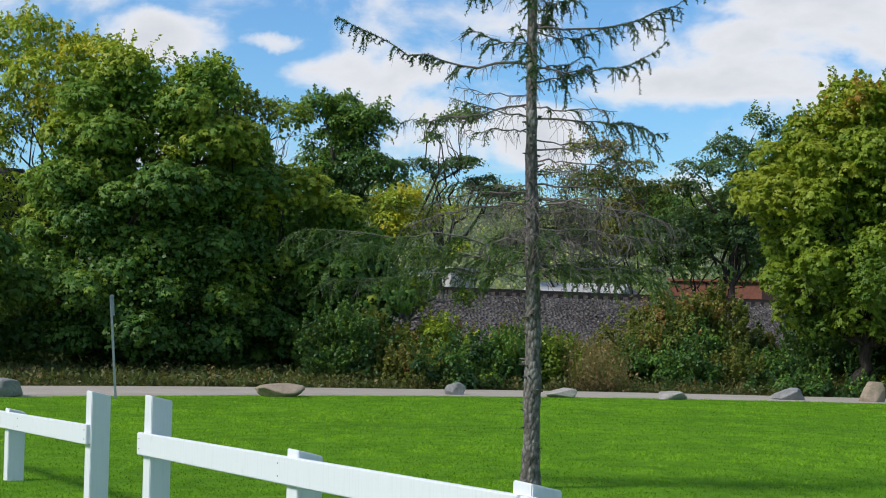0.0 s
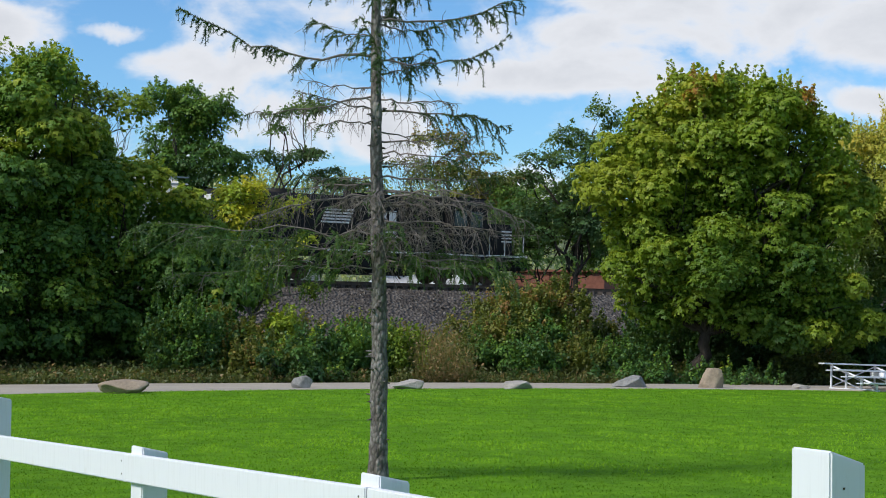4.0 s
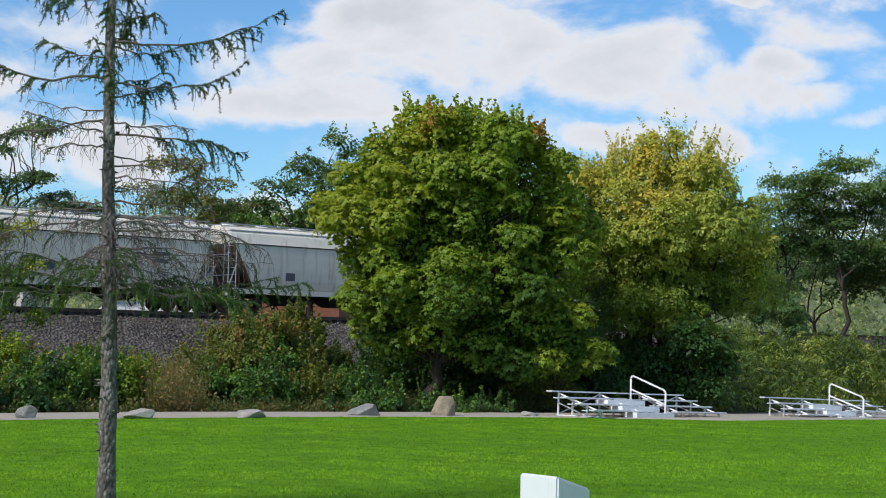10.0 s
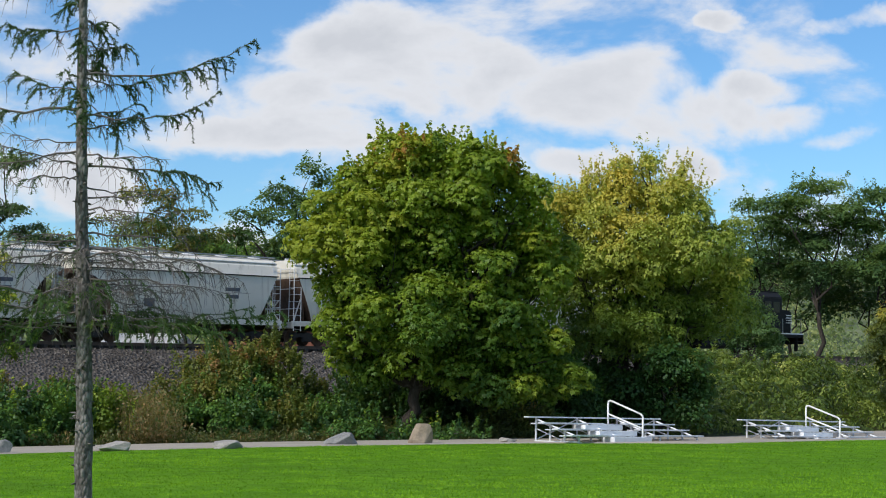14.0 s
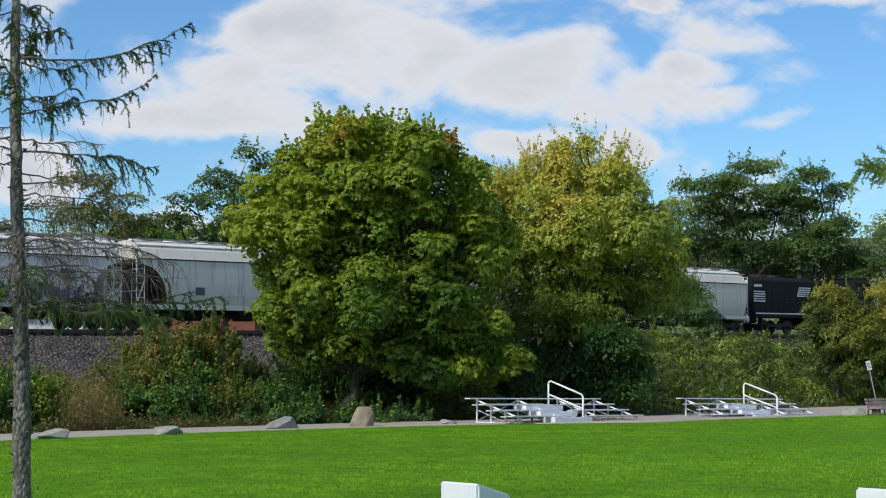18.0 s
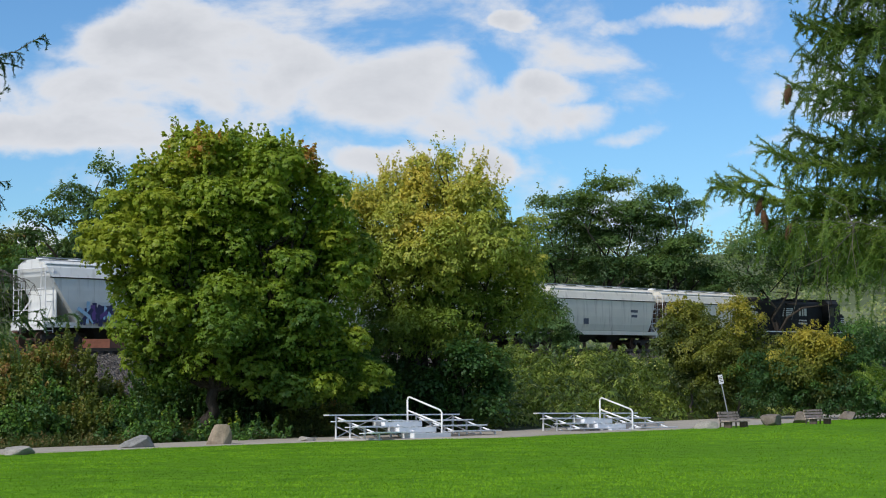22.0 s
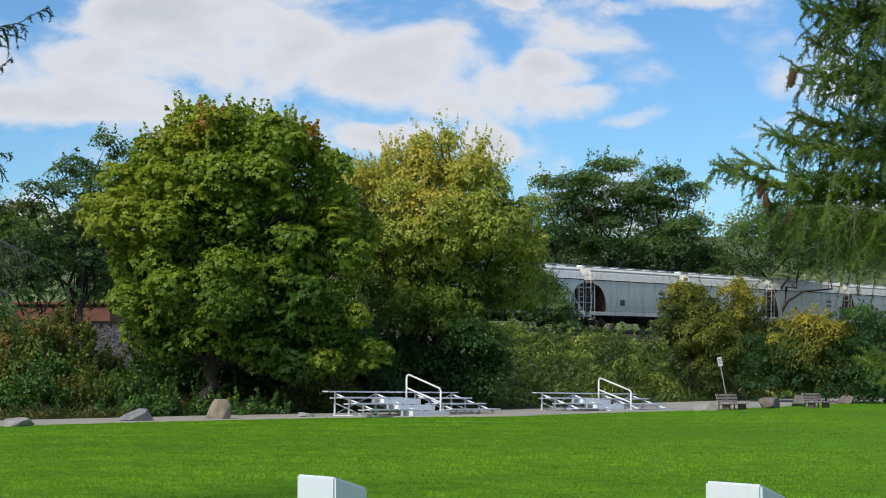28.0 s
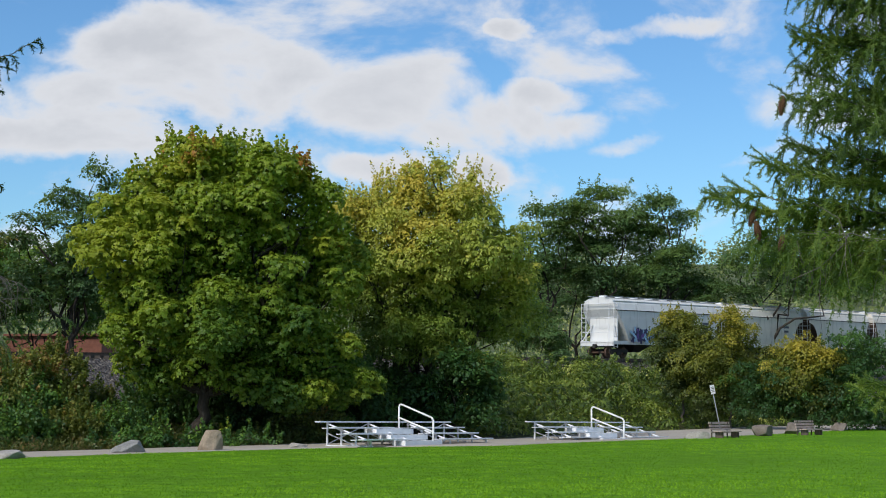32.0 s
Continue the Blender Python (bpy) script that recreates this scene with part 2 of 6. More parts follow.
def make_car_paint(name, col, grime=(0.17, 0.13, 0.095), height=4.5):
    """Freight car paint: dusty, streaked by rain from the roof, dirty towards the sill by road grime."""
    m = Mat(name, 0.55, spec=0.35)
    v = m.coords((1.2, 1.2, 0.12))
    streak = m.noise(3.0, 6, 0.6, v)
    blot = m.noise(0.7, 5, 0.6, m.coords())
    base = m.ramp(blot, [(0.3, tuple(c * 0.88 for c in col)), (0.7, col)])
    m.color(m.mix(m.ramp(streak, [(0.55, (0, 0, 0)), (0.8, (0.55, 0.55, 0.55))]), base, grime))
    return m.m


LAWN, GROUND, HILL, ASPHALT, BALLAST = make_grass_ground(), make_ground(), make_hill(), make_asphalt(), make_ballast()
WHITE = make_white_wood()
NAIL = plain("rusty_nail", (0.10, 0.07, 0.05), 0.6, 0.5)
ALU = plain("aluminium", (0.74, 0.75, 0.77), 0.5, 0.15, 0.08, 4)
ALU_STEP = plain("aluminium_step", (0.82, 0.83, 0.85), 0.5, 0.1, 0.06, 4)
WHITE_PIPE = plain("white_pipe", (0.80, 0.80, 0.79), 0.4, 0, 0.06)
STEEL = plain("galvanised_steel", (0.36, 0.38, 0.40), 0.45, 0.6, 0.2, 8)
BARK_SPRUCE = make_scaly_bark()
BARK_DARK = make_bark("dark_bark", (0.022, 0.018, 0.014), (0.075, 0.062, 0.05))
BARK_GREY = make_bark("grey_bark", (0.07, 0.062, 0.055), (0.17, 0.155, 0.135))
TWIG = plain("dead_twig", (0.17, 0.145, 0.13), 0.9, 0, 0.3, 20)
CONE = plain("spruce_cone_brown", (0.16, 0.075, 0.03), 0.6, 0, 0.4, 60, 0.6)
MAPLE = leaf_mat("maple_leaf", [(0.0, (0.022, 0.056, 0.009)), (0.35, (0.056, 0.104, 0.012)), (0.6, (0.125, 0.175, 0.016)), (0.90, (0.205, 0.215, 0.020)), (0.965, (0.22, 0.19, 0.022)), (1.0, (0.22, 0.10, 0.022))], 0.34)
GOLD = leaf_mat("gold_green_leaf", [(0.0, (0.038, 0.070, 0.012)), (0.35, (0.105, 0.150, 0.022)), (0.7, (0.225, 0.245, 0.042)), (1.0, (0.34, 0.27, 0.045))])
GREEN = leaf_mat("green_leaf", [(0.0, (0.016, 0.045, 0.013)), (0.4, (0.040, 0.094, 0.017)), (0.75, (0.090, 0.155, 0.019)), (1.0, (0.21, 0.235, 0.022))])
LOCUST = leaf_mat("locust_leaf", [(0.0, (0.017, 0.043, 0.017)), (0.5, (0.045, 0.088, 0.026)), (1.0, (0.094, 0.140, 0.033))])
BUSH = leaf_mat("bush_leaf", [(0.0, (0.024, 0.038, 0.010)), (0.4, (0.052, 0.074, 0.014)), (0.75, (0.10, 0.105, 0.020)), (0.93, (0.15, 0.115, 0.026)), (1.0, (0.15, 0.082, 0.028))])
LIME = leaf_mat("lime_leaf", [(0.0, (0.075, 0.115, 0.012)), (0.5, (0.17, 0.225, 0.018)), (1.0, (0.34, 0.29, 0.02))])
OLIVE = leaf_mat("olive_gold_leaf", [(0.0, (0.018, 0.032, 0.008)), (0.4, (0.060, 0.075, 0.012)), (0.75, (0.13, 0.13, 0.017)), (1.0, (0.24, 0.195, 0.025))])
VINE = leaf_mat("vine_leaf", [(0.0, (0.014, 0.028, 0.008)), (0.4, (0.056, 0.088, 0.014)), (0.8, (0.135, 0.165, 0.026)), (1.0, (0.27, 0.27, 0.08))])
DRY = leaf_mat("dry_grass", [(0.0, (0.030, 0.050, 0.012)), (0.35, (0.07, 0.075, 0.022)), (0.65, (0.13, 0.085, 0.035)), (1.0, (0.23, 0.15, 0.07))], 0.25)
NEEDLE = leaf_mat("spruce_needle", [(0.0, (0.016, 0.036, 0.012)), (0.5, (0.034, 0.070, 0.018)), (1.0, (0.14, 0.18, 0.024))], 0.2)
NEEDLE2 = leaf_mat("fresh_spruce_needle", [(0.0, (0.026, 0.052, 0.012)), (0.5, (0.066, 0.108, 0.018)), (1.0, (0.15, 0.19, 0.028))], 0.28)
BLADE = leaf_mat("grass_blade", [(0.0, (0.034, 0.094, 0.006)), (0.5, (0.064, 0.158, 0.007)), (1.0, (0.112, 0.220, 0.012))], 0.3, 0.7, 0.08)
# pale greyed greens, with the haze of distance put into the leaf colour
FAR = leaf_mat("far_leaf", [(0.0, (0.065, 0.092, 0.040)), (0.5, (0.135, 0.165, 0.064)), (1.0, (0.25, 0.24, 0.09))], 0.3)

# ---- builders ----
def link_mesh(name, mesh, material, parent=None, label=""):
    ob = new(name, mesh)
    if material:
        mesh.materials.append(material)
    if parent is not None:
        ob.parent = parent
    if label:
        ob["label"] = label
    return ob


def part(name, bm, material, parent, label="", smooth=False):
    mesh = bpy.data.meshes.new(name)
    bm.to_mesh(mesh)
    bm.free()
    if smooth:
        for p in mesh.polygons:
            p.use_smooth = True
    return link_mesh(name, mesh, material, parent, label)


def root(name, m, label, category, group="", kind=""):
    ob = new(name)
    ob.empty_display_size = 0.2
    ob.matrix_world = m
    return tagged(ob, label, category, group, kind)


def box(bm, cx, cy, cz, sx, sy, sz, bevel=0.0, m=None):
    r = bmesh.ops.create_cube(bm, size=1.0, matrix=(m or Matrix()) @ Matrix.Translation((cx, cy, cz)) @ Matrix.Diagonal((sx, sy, sz, 1)))
    if bevel:
        edges = list({e for v in r["verts"] for e in v.link_edges})
        bmesh.ops.bevel(bm, geom=edges, offset=bevel, segments=2, affect="EDGES")
    return r["verts"]


def boxed(*args, **kw):
    bm = bmesh.new()
    box(bm, *args, **kw)
    return bm


def rod(bm, a, b, r0, r1=None, seg=8):
    a, b = Vector(a), Vector(b)
    d = b - a
    m = Matrix.Translation((a + b) / 2) @ d.to_track_quat("Z", "Y").to_matrix().to_4x4()
    bmesh.ops.create_cone(bm, cap_ends=True, segments=seg, radius1=r0, radius2=r0 if r1 is None else r1, depth=d.length, matrix=m)


def tube_arrays(pts, radii, seg):
    """Vertices and quads of a tapered tube along points."""
    pts, radii = np.asarray(pts, float), np.asarray(radii, float)
    t = np.gradient(pts, axis=0)
    t /= np.linalg.norm(t, axis=1, keepdims=True) + 1e-9
    ref = np.where(np.abs(t[:, 2:3]) > 0.9, np.array([[1.0, 0, 0]]), np.array([[0, 0, 1.0]]))
    a = np.cross(t, ref)
    a /= np.linalg.norm(a, axis=1, keepdims=True) + 1e-9
    b = np.cross(t, a)
    ang = np.linspace(0, 2 * np.pi, seg, endpoint=False)
    v = pts[:, None] + radii[:, None, None] * (np.cos(ang)[None, :, None] * a[:, None] + np.sin(ang)[None, :, None] * b[:, None])
    n = len(pts)
    i, j = np.meshgrid(np.arange(n - 1), np.arange(seg), indexing="ij")
    k = (j + 1) % seg
    f = np.stack([i * seg + j, i * seg + k, (i + 1) * seg + k, (i + 1) * seg + j], -1).reshape(-1, 4)
    return v.reshape(-1, 3), f


class Quads:
    """Collects many quads and makes one mesh of them."""

    def __init__(self):
        self.v, self.f, self.t, self.n = [], [], [], 0

    def add(self, v, f, tint=0.5):
        self.v.append(v)
        self.f.append(f + self.n)
        self.t.append(np.broadcast_to(np.asarray(tint, float), (len(v),)))
        self.n += len(v)

    def tube(self, pts, radii, seg=5, tint=0.5):
        self.add(*tube_arrays(pts, radii, seg), tint)

    def leaves(self, c, normal, along, length, width, tint, points=1):
        """Kite-shaped leaves, folded a little at the midrib; with three points each is a hand of three points."""
        n = len(c)
        along = along - (along * normal).sum(1, keepdims=True) * normal
        along /= np.linalg.norm(along, axis=1, keepdims=True) + 1e-9
        side = np.cross(normal, along)
        L, W = np.broadcast_to(length, (n,))[:, None], np.broadcast_to(width, (n,))[:, None]
        f = np.arange(4 * n).reshape(n, 4)
        t = np.repeat(np.broadcast_to(tint, (n,)), 4)
        if points == 1:
            v = np.stack([c - along * L * 0.5, c + side * W * 0.5 + normal * W * 0.16 - along * L * 0.05, c + along * L * 0.5, c - side * W * 0.5 + normal * W * 0.16 - along * L * 0.05], 1)
            self.add(v.reshape(-1, 3), f, t)
            return
        foot = c - along * L * 0.4
        for ang, k in ((0.0, 1.0), (0.95, 0.8), (-0.95, 0.8)):
            way = along * math.cos(ang) + side * math.sin(ang)
            across = np.cross(normal, way)
            mid = foot + way * L * k * 0.45 + normal * W * 0.08
            v = np.stack([foot, mid + across * W * 0.27, foot + way * L * k - normal * W * 0.14, mid - across * W * 0.27], 1)
            self.add(v.reshape(-1, 3), f, t)

    def mesh(self, name, material, parent=None, label="", smooth=False):
        v, f, t = np.concatenate(self.v), np.concatenate(self.f), np.concatenate(self.t)
        me = bpy.data.meshes.new(name)
        me.vertices.add(len(v))
        me.vertices.foreach_set("co", v.astype(np.float32).ravel())
        me.loops.add(f.size)
        me.loops.foreach_set("vertex_index", f.astype(np.int32).ravel())
        me.polygons.add(len(f))
        me.polygons.foreach_set("loop_start", np.arange(0, f.size, 4, dtype=np.int32))
        if smooth:
            me.polygons.foreach_set("use_smooth", np.ones(len(f), dtype=bool))
        me.attributes.new("tint", "FLOAT", "POINT").data.foreach_set("value", np.clip(t, 0, 1).astype(np.float32))
        me.update(calc_edges=True)
        return link_mesh(name, me, material, parent, label)


def unit(a):
    return a / (np.linalg.norm(a, axis=-1, keepdims=True) + 1e-9)


def wander(a, b, rng, bend=0.12, n=6, sag=0.0):
    """A slightly crooked line from a to b."""
    a, b = np.asarray(a, float), np.asarray(b, float)
    k = np.linspace(0, 1, n)[:, None]
    off = rng.normal(0, 1, (n, 3)) * np.linalg.norm(b - a) * bend * np.sin(np.pi * k) * 0.5
    p = a + (b - a) * k + off
    p[:, 2] += sag * (k[:, 0] ** 2 - k[:, 0])
    return p


def at(az, d):
    """Ground place by azimuth and distance from the camera's spot."""
    a = radians(az)
    return d * math.sin(a), d * math.cos(a)


def smooth01(x):
    x = np.clip(x, 0, 1)
    return x * x * (3 - 2 * x)


# the railway: a straight line on a bank, seen slantwise
TRK_P, TRK_AZ = np.array([7.71, 76.8]), radians(66.9)
TRK_U = np.array([math.sin(TRK_AZ), math.cos(TRK_AZ)])
TRK_N = np.array([TRK_U[1], -TRK_U[0]])  # towards the lawn


def rail_z(s):
    return 1.87 - 0.0125 * s


def track_sq(x, y):
    dx, dy = x - TRK_P[0], y - TRK_P[1]
    return dx * TRK_U[0] + dy * TRK_U[1], dx * TRK_N[0] + dy * TRK_N[1]


EDGE_AZ = [-180, -40, -15.5, -1.5, 13, 20, 26.7, 32.9, 36.5, 40, 60, 180]
NEAR_D = [33, 33, 35.0, 39.2, 44.9, 48.0, 49.6, 59.3, 70, 88, 130, 130]
FAR_D = [41, 41, 42.4, 44.8, 49.6, 53.5, 58.8, 79, 93, 108, 160, 160]


def lawn_z(d):
    e = np.asarray(d, float) - 9.0
    return -0.0335 * 0.5 * (e + np.sqrt(e * e + 1.0))


def ground_z(x, y):
    x, y = np.asarray(x, float), np.asarray(y, float)
    d, az = np.hypot(x, y), np.degrees(np.arctan2(x, y))
    far = np.interp(az, EDGE_AZ, FAR_D)
    z = lawn_z(np.minimum(d, far + 1.5))
    s, q = track_sq(x, y)
    front = (y > 0) & (az > -60) & (az < 75)
    crest = rail_z(np.clip(s, -150, 260)) - 0.55
    # gentle rise through the brush to the foot of the ballast bank
    w = smooth01((d - far - 1.0) / np.maximum(4.0, (q + d - far) * 0 + 22.0))
    z = np.where(front, z + w * 0.9, z)
    z = np.where(front & (q < 8), z - 0.6 * smooth01((8 - q) / 6), z)
    z = np.where(front & (q < -3), crest - 0.3 - 1.6 * smooth01((-q - 3) / 10), z)
    hill = 34 * smooth01((d - 190) / 330) + 6 * smooth01((d - 520) / 400)
    return z + hill


# ---- ground ----
def polar_sheet(name, azs, ds, material, z_off=0.0, kind_="structure", zfun=ground_z):
    A, D = np.meshgrid(np.radians(azs), ds, indexing="ij")
    x, y = D * np.sin(A), D * np.cos(A)
    v = np.stack([x, y, zfun(x, y) + z_off], -1).reshape(-1, 3)
    na, nd = A.shape
    i, j = np.meshgrid(np.arange(na - 1), np.arange(nd - 1), indexing="ij")
    f = np.stack([i * nd + j, i * nd + j + 1, (i + 1) * nd + j + 1, (i + 1) * nd + j], -1).reshape(-1, 4)
    q = Quads()
    q.add(v, f[:, ::-1])
    return q.mesh(name, material, smooth=True)


def build_ground():
    azs = np.concatenate([np.arange(-180, -30, 6), np.arange(-30, 60, 0.75), np.arange(60, 181, 6)])
    ds = np.concatenate([np.arange(0, 30, 1.5), np.arange(30, 130, 1.0), np.geomspace(130, 3500, 40)])
    g = polar_sheet("ground", azs, ds, GROUND)
    g.data.materials.append(LAWN)
    g.data.materials.append(HILL)
    for p in g.data.polygons:
        c = p.center
        d = math.hypot(c.x, c.y)
        az = math.degrees(math.atan2(c.x, c.y))
        if d < np.interp(az, EDGE_AZ, NEAR_D) + 1.5:
            p.material_index = 1
        elif d > 170:
            p.material_index = 2
    tagged(g, "mown green lawn running to brushy ground and wooded hills", "ground", kind="structure")
    # the drive: one paved strip that bends away behind the stands
    azs = np.arange(-40, 60, 0.5)
    k = np.array([0, 0.012, 0.2, 0.4, 0.6, 0.8, 0.988, 1.0])
    near, far = np.interp(azs, EDGE_AZ, NEAR_D), np.interp(azs, EDGE_AZ, FAR_D)
    D = near[:, None] + (far - near)[:, None] * k
    A = np.radians(azs)[:, None] + 0 * D
    x, y = D * np.sin(A), D * np.cos(A)
    z = lawn_z(D) + np.where((k == 0) | (k == 1), -0.06, 0.03)
    v = np.stack([x, y, z], -1).reshape(-1, 3)
    n = len(k)
    i, j = np.meshgrid(np.arange(len(azs) - 1), np.arange(n - 1), indexing="ij")
    f = np.stack([i * n + j, (i + 1) * n + j, (i + 1) * n + j + 1, i * n + j + 1], -1).reshape(-1, 4)
    q = Quads()
    q.add(v, f)
    tagged(q.mesh("road", ASPHALT, smooth=True), "pale worn asphalt drive along the lawn", "road", kind="structure")


def track_place(s, q=0.0):
    p = TRK_P + TRK_U * s + TRK_N * q
    return float(p[0]), float(p[1])


def build_bank():
    """Ballast bank with its rough slopes, from the track's crown down to the brush."""
    rng = np.random.default_rng(5)
    ss = np.arange(-110, 260, 0.8)
    prof = [(-9.0, -4.2), (-3.4, -0.85), (-2.2, -0.34), (2.2, -0.34), (3.0, -0.75), (4.0, -1.35), (5.0, -1.95), (6.0, -2.5), (7.0, -3.0), (9.0, -3.9)]
    rows = []
    for s in ss:
        rows.append([(*track_place(s, qq), rail_z(s) + zz + (rng.normal(0, 0.05) if abs(qq) > 2.5 else 0)) for qq, zz in prof])
    v = np.array(rows).reshape(-1, 3)
    n = len(prof)
    i, j = np.meshgrid(np.arange(len(ss) - 1), np.arange(n - 1), indexing="ij")
    f = np.stack([i * n + j, i * n + j + 1, (i + 1) * n + j + 1, (i + 1) * n + j], -1).reshape(-1, 4)
    q = Quads()
    q.add(v, f)
    bank = q.mesh("embankment", BALLAST, smooth=True)
    tagged(bank, "steep railway bank of grey broken stone", "embankment", kind="structure")
    # stones on the slope that faces the lawn
    N = 26000
    s, k = rng.uniform(-25, 75, N), rng.uniform(2.0, 7.6, N)
    z = np.interp(k, [p[0] for p in prof], [p[1] for p in prof]) + 1.87 - 0.0125 * s + 0.02
    xy = TRK_P + TRK_U * s[:, None] + TRK_N * k[:, None]
    c = np.column_stack([xy, z])
    st = Quads()
    nrm = unit(rng.normal(0, 0.6, (N, 3)) + np.array([TRK_N[0] * 0.6, TRK_N[1] * 0.6, 0.8]))
    size = rng.uniform(0.05, 0.14, N)
    st.leaves(c, nrm, rng.normal(0, 1, (N, 3)), size, size * 0.8, rng.random(N))
    tagged(st.mesh("broken_stone", STONES), "loose grey broken stone on the bank", "gravel", kind="stuff")


_m = Mat("loose_stone", 0.9, spec=0.25)
_a = _m.n("ShaderNodeAttribute")
_a.attribute_name = "tint"
_m.color(_m.ramp(_a.outputs["Fac"], [(0.0, (0.042, 0.038, 0.036)), (0.75, (0.094, 0.083, 0.072)), (1.0, (0.26, 0.235, 0.205))]))
STONES = _m.m
RAIL_STEEL = plain("rail_steel", (0.12, 0.085, 0.065), 0.5, 0.6, 0.3, 3)
TIE_WOOD = plain("tie_wood", (0.06, 0.05, 0.042), 0.9, 0, 0.3, 5)


def build_track():
    trk = root("railway_track", Matrix.LocRotScale((*track_place(0), rail_z(0)), Euler((0, math.atan(0.0125), math.pi / 2 - TRK_AZ)), None),
               "single railway track with rusty rails on dark ties", "track", kind="structure")
    for side in (-0.7525, 0.7525):
        bm = bmesh.new()
        box(bm, 60, side, -0.02, 300, 0.072, 0.04, 0.008)
        box(bm, 60, side, -0.09, 300, 0.018, 0.10)
        box(bm, 60, side, -0.15, 300, 0.14, 0.025)
        part("rail", bm, RAIL_STEEL, trk)
    me = bpy.data.meshes.new("tie")
    bm = boxed(0, 0, -0.25, 0.23, 2.6, 0.17, 0.01)
    bm.to_mesh(me)
    bm.free()
    me.materials.append(TIE_WOOD)
    for i in range(190):
        t = new("tie", me)
        t.parent = trk
        t.location = (-25 + i * 0.56, 0, 0)

# ---- vegetation ----
def spaced(p, gap, rng, most):
    """Picks points no nearer to one another than gap."""
    keep, cells = [], {}
    for i in rng.permutation(len(p)):
        key = tuple(np.floor(p[i] / gap).astype(int))
        near = [j for a in (-1, 0, 1) for b in (-1, 0, 1) for c in (-1, 0, 1) for j in cells.get((key[0] + a, key[1] + b, key[2] + c), ())]
        if near and np.min(((p[near] - p[i]) ** 2).sum(1)) < gap * gap:
            continue
        keep.append(i)
        cells.setdefault(key, []).append(i)
        if len(keep) >= most:
            break
    return np.array(keep)


def sprays(q, p, out, rng, radius, per, leaf, base, tint_var, sag=0.45, upness=0.9, thick=0.10, taper=0.7, tipgain=0.14, form="shelf", points=1):
    """Leaves at the twigs' ends: a ragged sagging shelf, a round dome of hanging leaves, or a plume along a rising shoot."""
    n = len(p)
    up = unit(np.array([0, 0, 1.0]) * upness + out * 0.5 + rng.normal(0, 0.22, (n, 3)))
    e1 = unit(np.cross(up, out + rng.normal(0, 0.3, (n, 3))))
    e2 = np.cross(up, e1)
    e2 *= np.sign((e2 * out).sum(1, keepdims=True) + 1e-9)
    idx = np.repeat(np.arange(n), per)
    m = len(idx)
    th = rng.uniform(0, 2 * math.pi, m)
    ph = rng.uniform(0, 6.28, (n, 2))[idx]
    R = radius[idx]
    rr = R * (1 + 0.32 * np.sin(3 * th + ph[:, 0]) + 0.2 * np.sin(5 * th + ph[:, 1]))
    f = rng.random(m) ** 0.55
    if form == "plume":
        f = rng.random(m)
        wide = R * (0.50 - 0.30 * f)
        a, b, ht = wide * np.cos(th) * rng.random(m) ** 0.5, wide * np.sin(th) * rng.random(m) ** 0.5, (f * 2.1 - 0.7) * R
    elif form == "dome":
        a, b = rr * f * np.cos(th), rr * f * np.sin(th)
        ht = (np.sqrt(np.clip(1.02 - f * f, 0, 1)) - 0.55) * R * 0.85 + rng.normal(0, 0.07, m) * R
    else:
        a, b = rr * f * np.cos(th), rr * f * np.sin(th) * 1.15
        ht = -sag * f * f * R + rng.normal(0, thick, m) * R - (rng.random(m) < 0.12) * rng.random(m) * 0.5 * R
    pos = p[idx] + e1[idx] * a[:, None] + e2[idx] * b[:, None] + up[idx] * ht[:, None]
    rad = unit(e1[idx] * a[:, None] + e2[idx] * b[:, None])
    if form == "plume":
        nrm = unit(up[idx] * 0.4 + rad + rng.normal(0, 0.45, (m, 3)))
        along = up[idx] * 0.9 + rad * 0.5 + rng.normal(0, 0.45, (m, 3))
    elif form == "dome":
        nrm = unit(up[idx] * (np.sqrt(np.clip(1 - f * f, 0, 1)) + 0.30)[:, None] + rad * (0.95 * f)[:, None] + rng.normal(0, 0.26, (m, 3)))
        along = rad * 0.7 + np.array([0, 0, -0.6]) + rng.normal(0, 0.40, (m, 3))
    else:
        nrm = unit(up[idx] + rad * (0.75 * f)[:, None] * sag * 1.6 + rng.normal(0, 0.30, (m, 3)))
        along = rad + np.array([0, 0, -0.45]) + rng.normal(0, 0.5, (m, 3))
    ls = leaf * rng.uniform(0.55, 1.3, m)
    # tipgain lightens leaves towards the rim, painting sun on the tips
    q.leaves(pos, nrm, along, ls, ls * taper * rng.uniform(0.8, 1.2, m), base[idx] + tipgain * (f - 0.5) + rng.normal(0, tint_var, m), points)


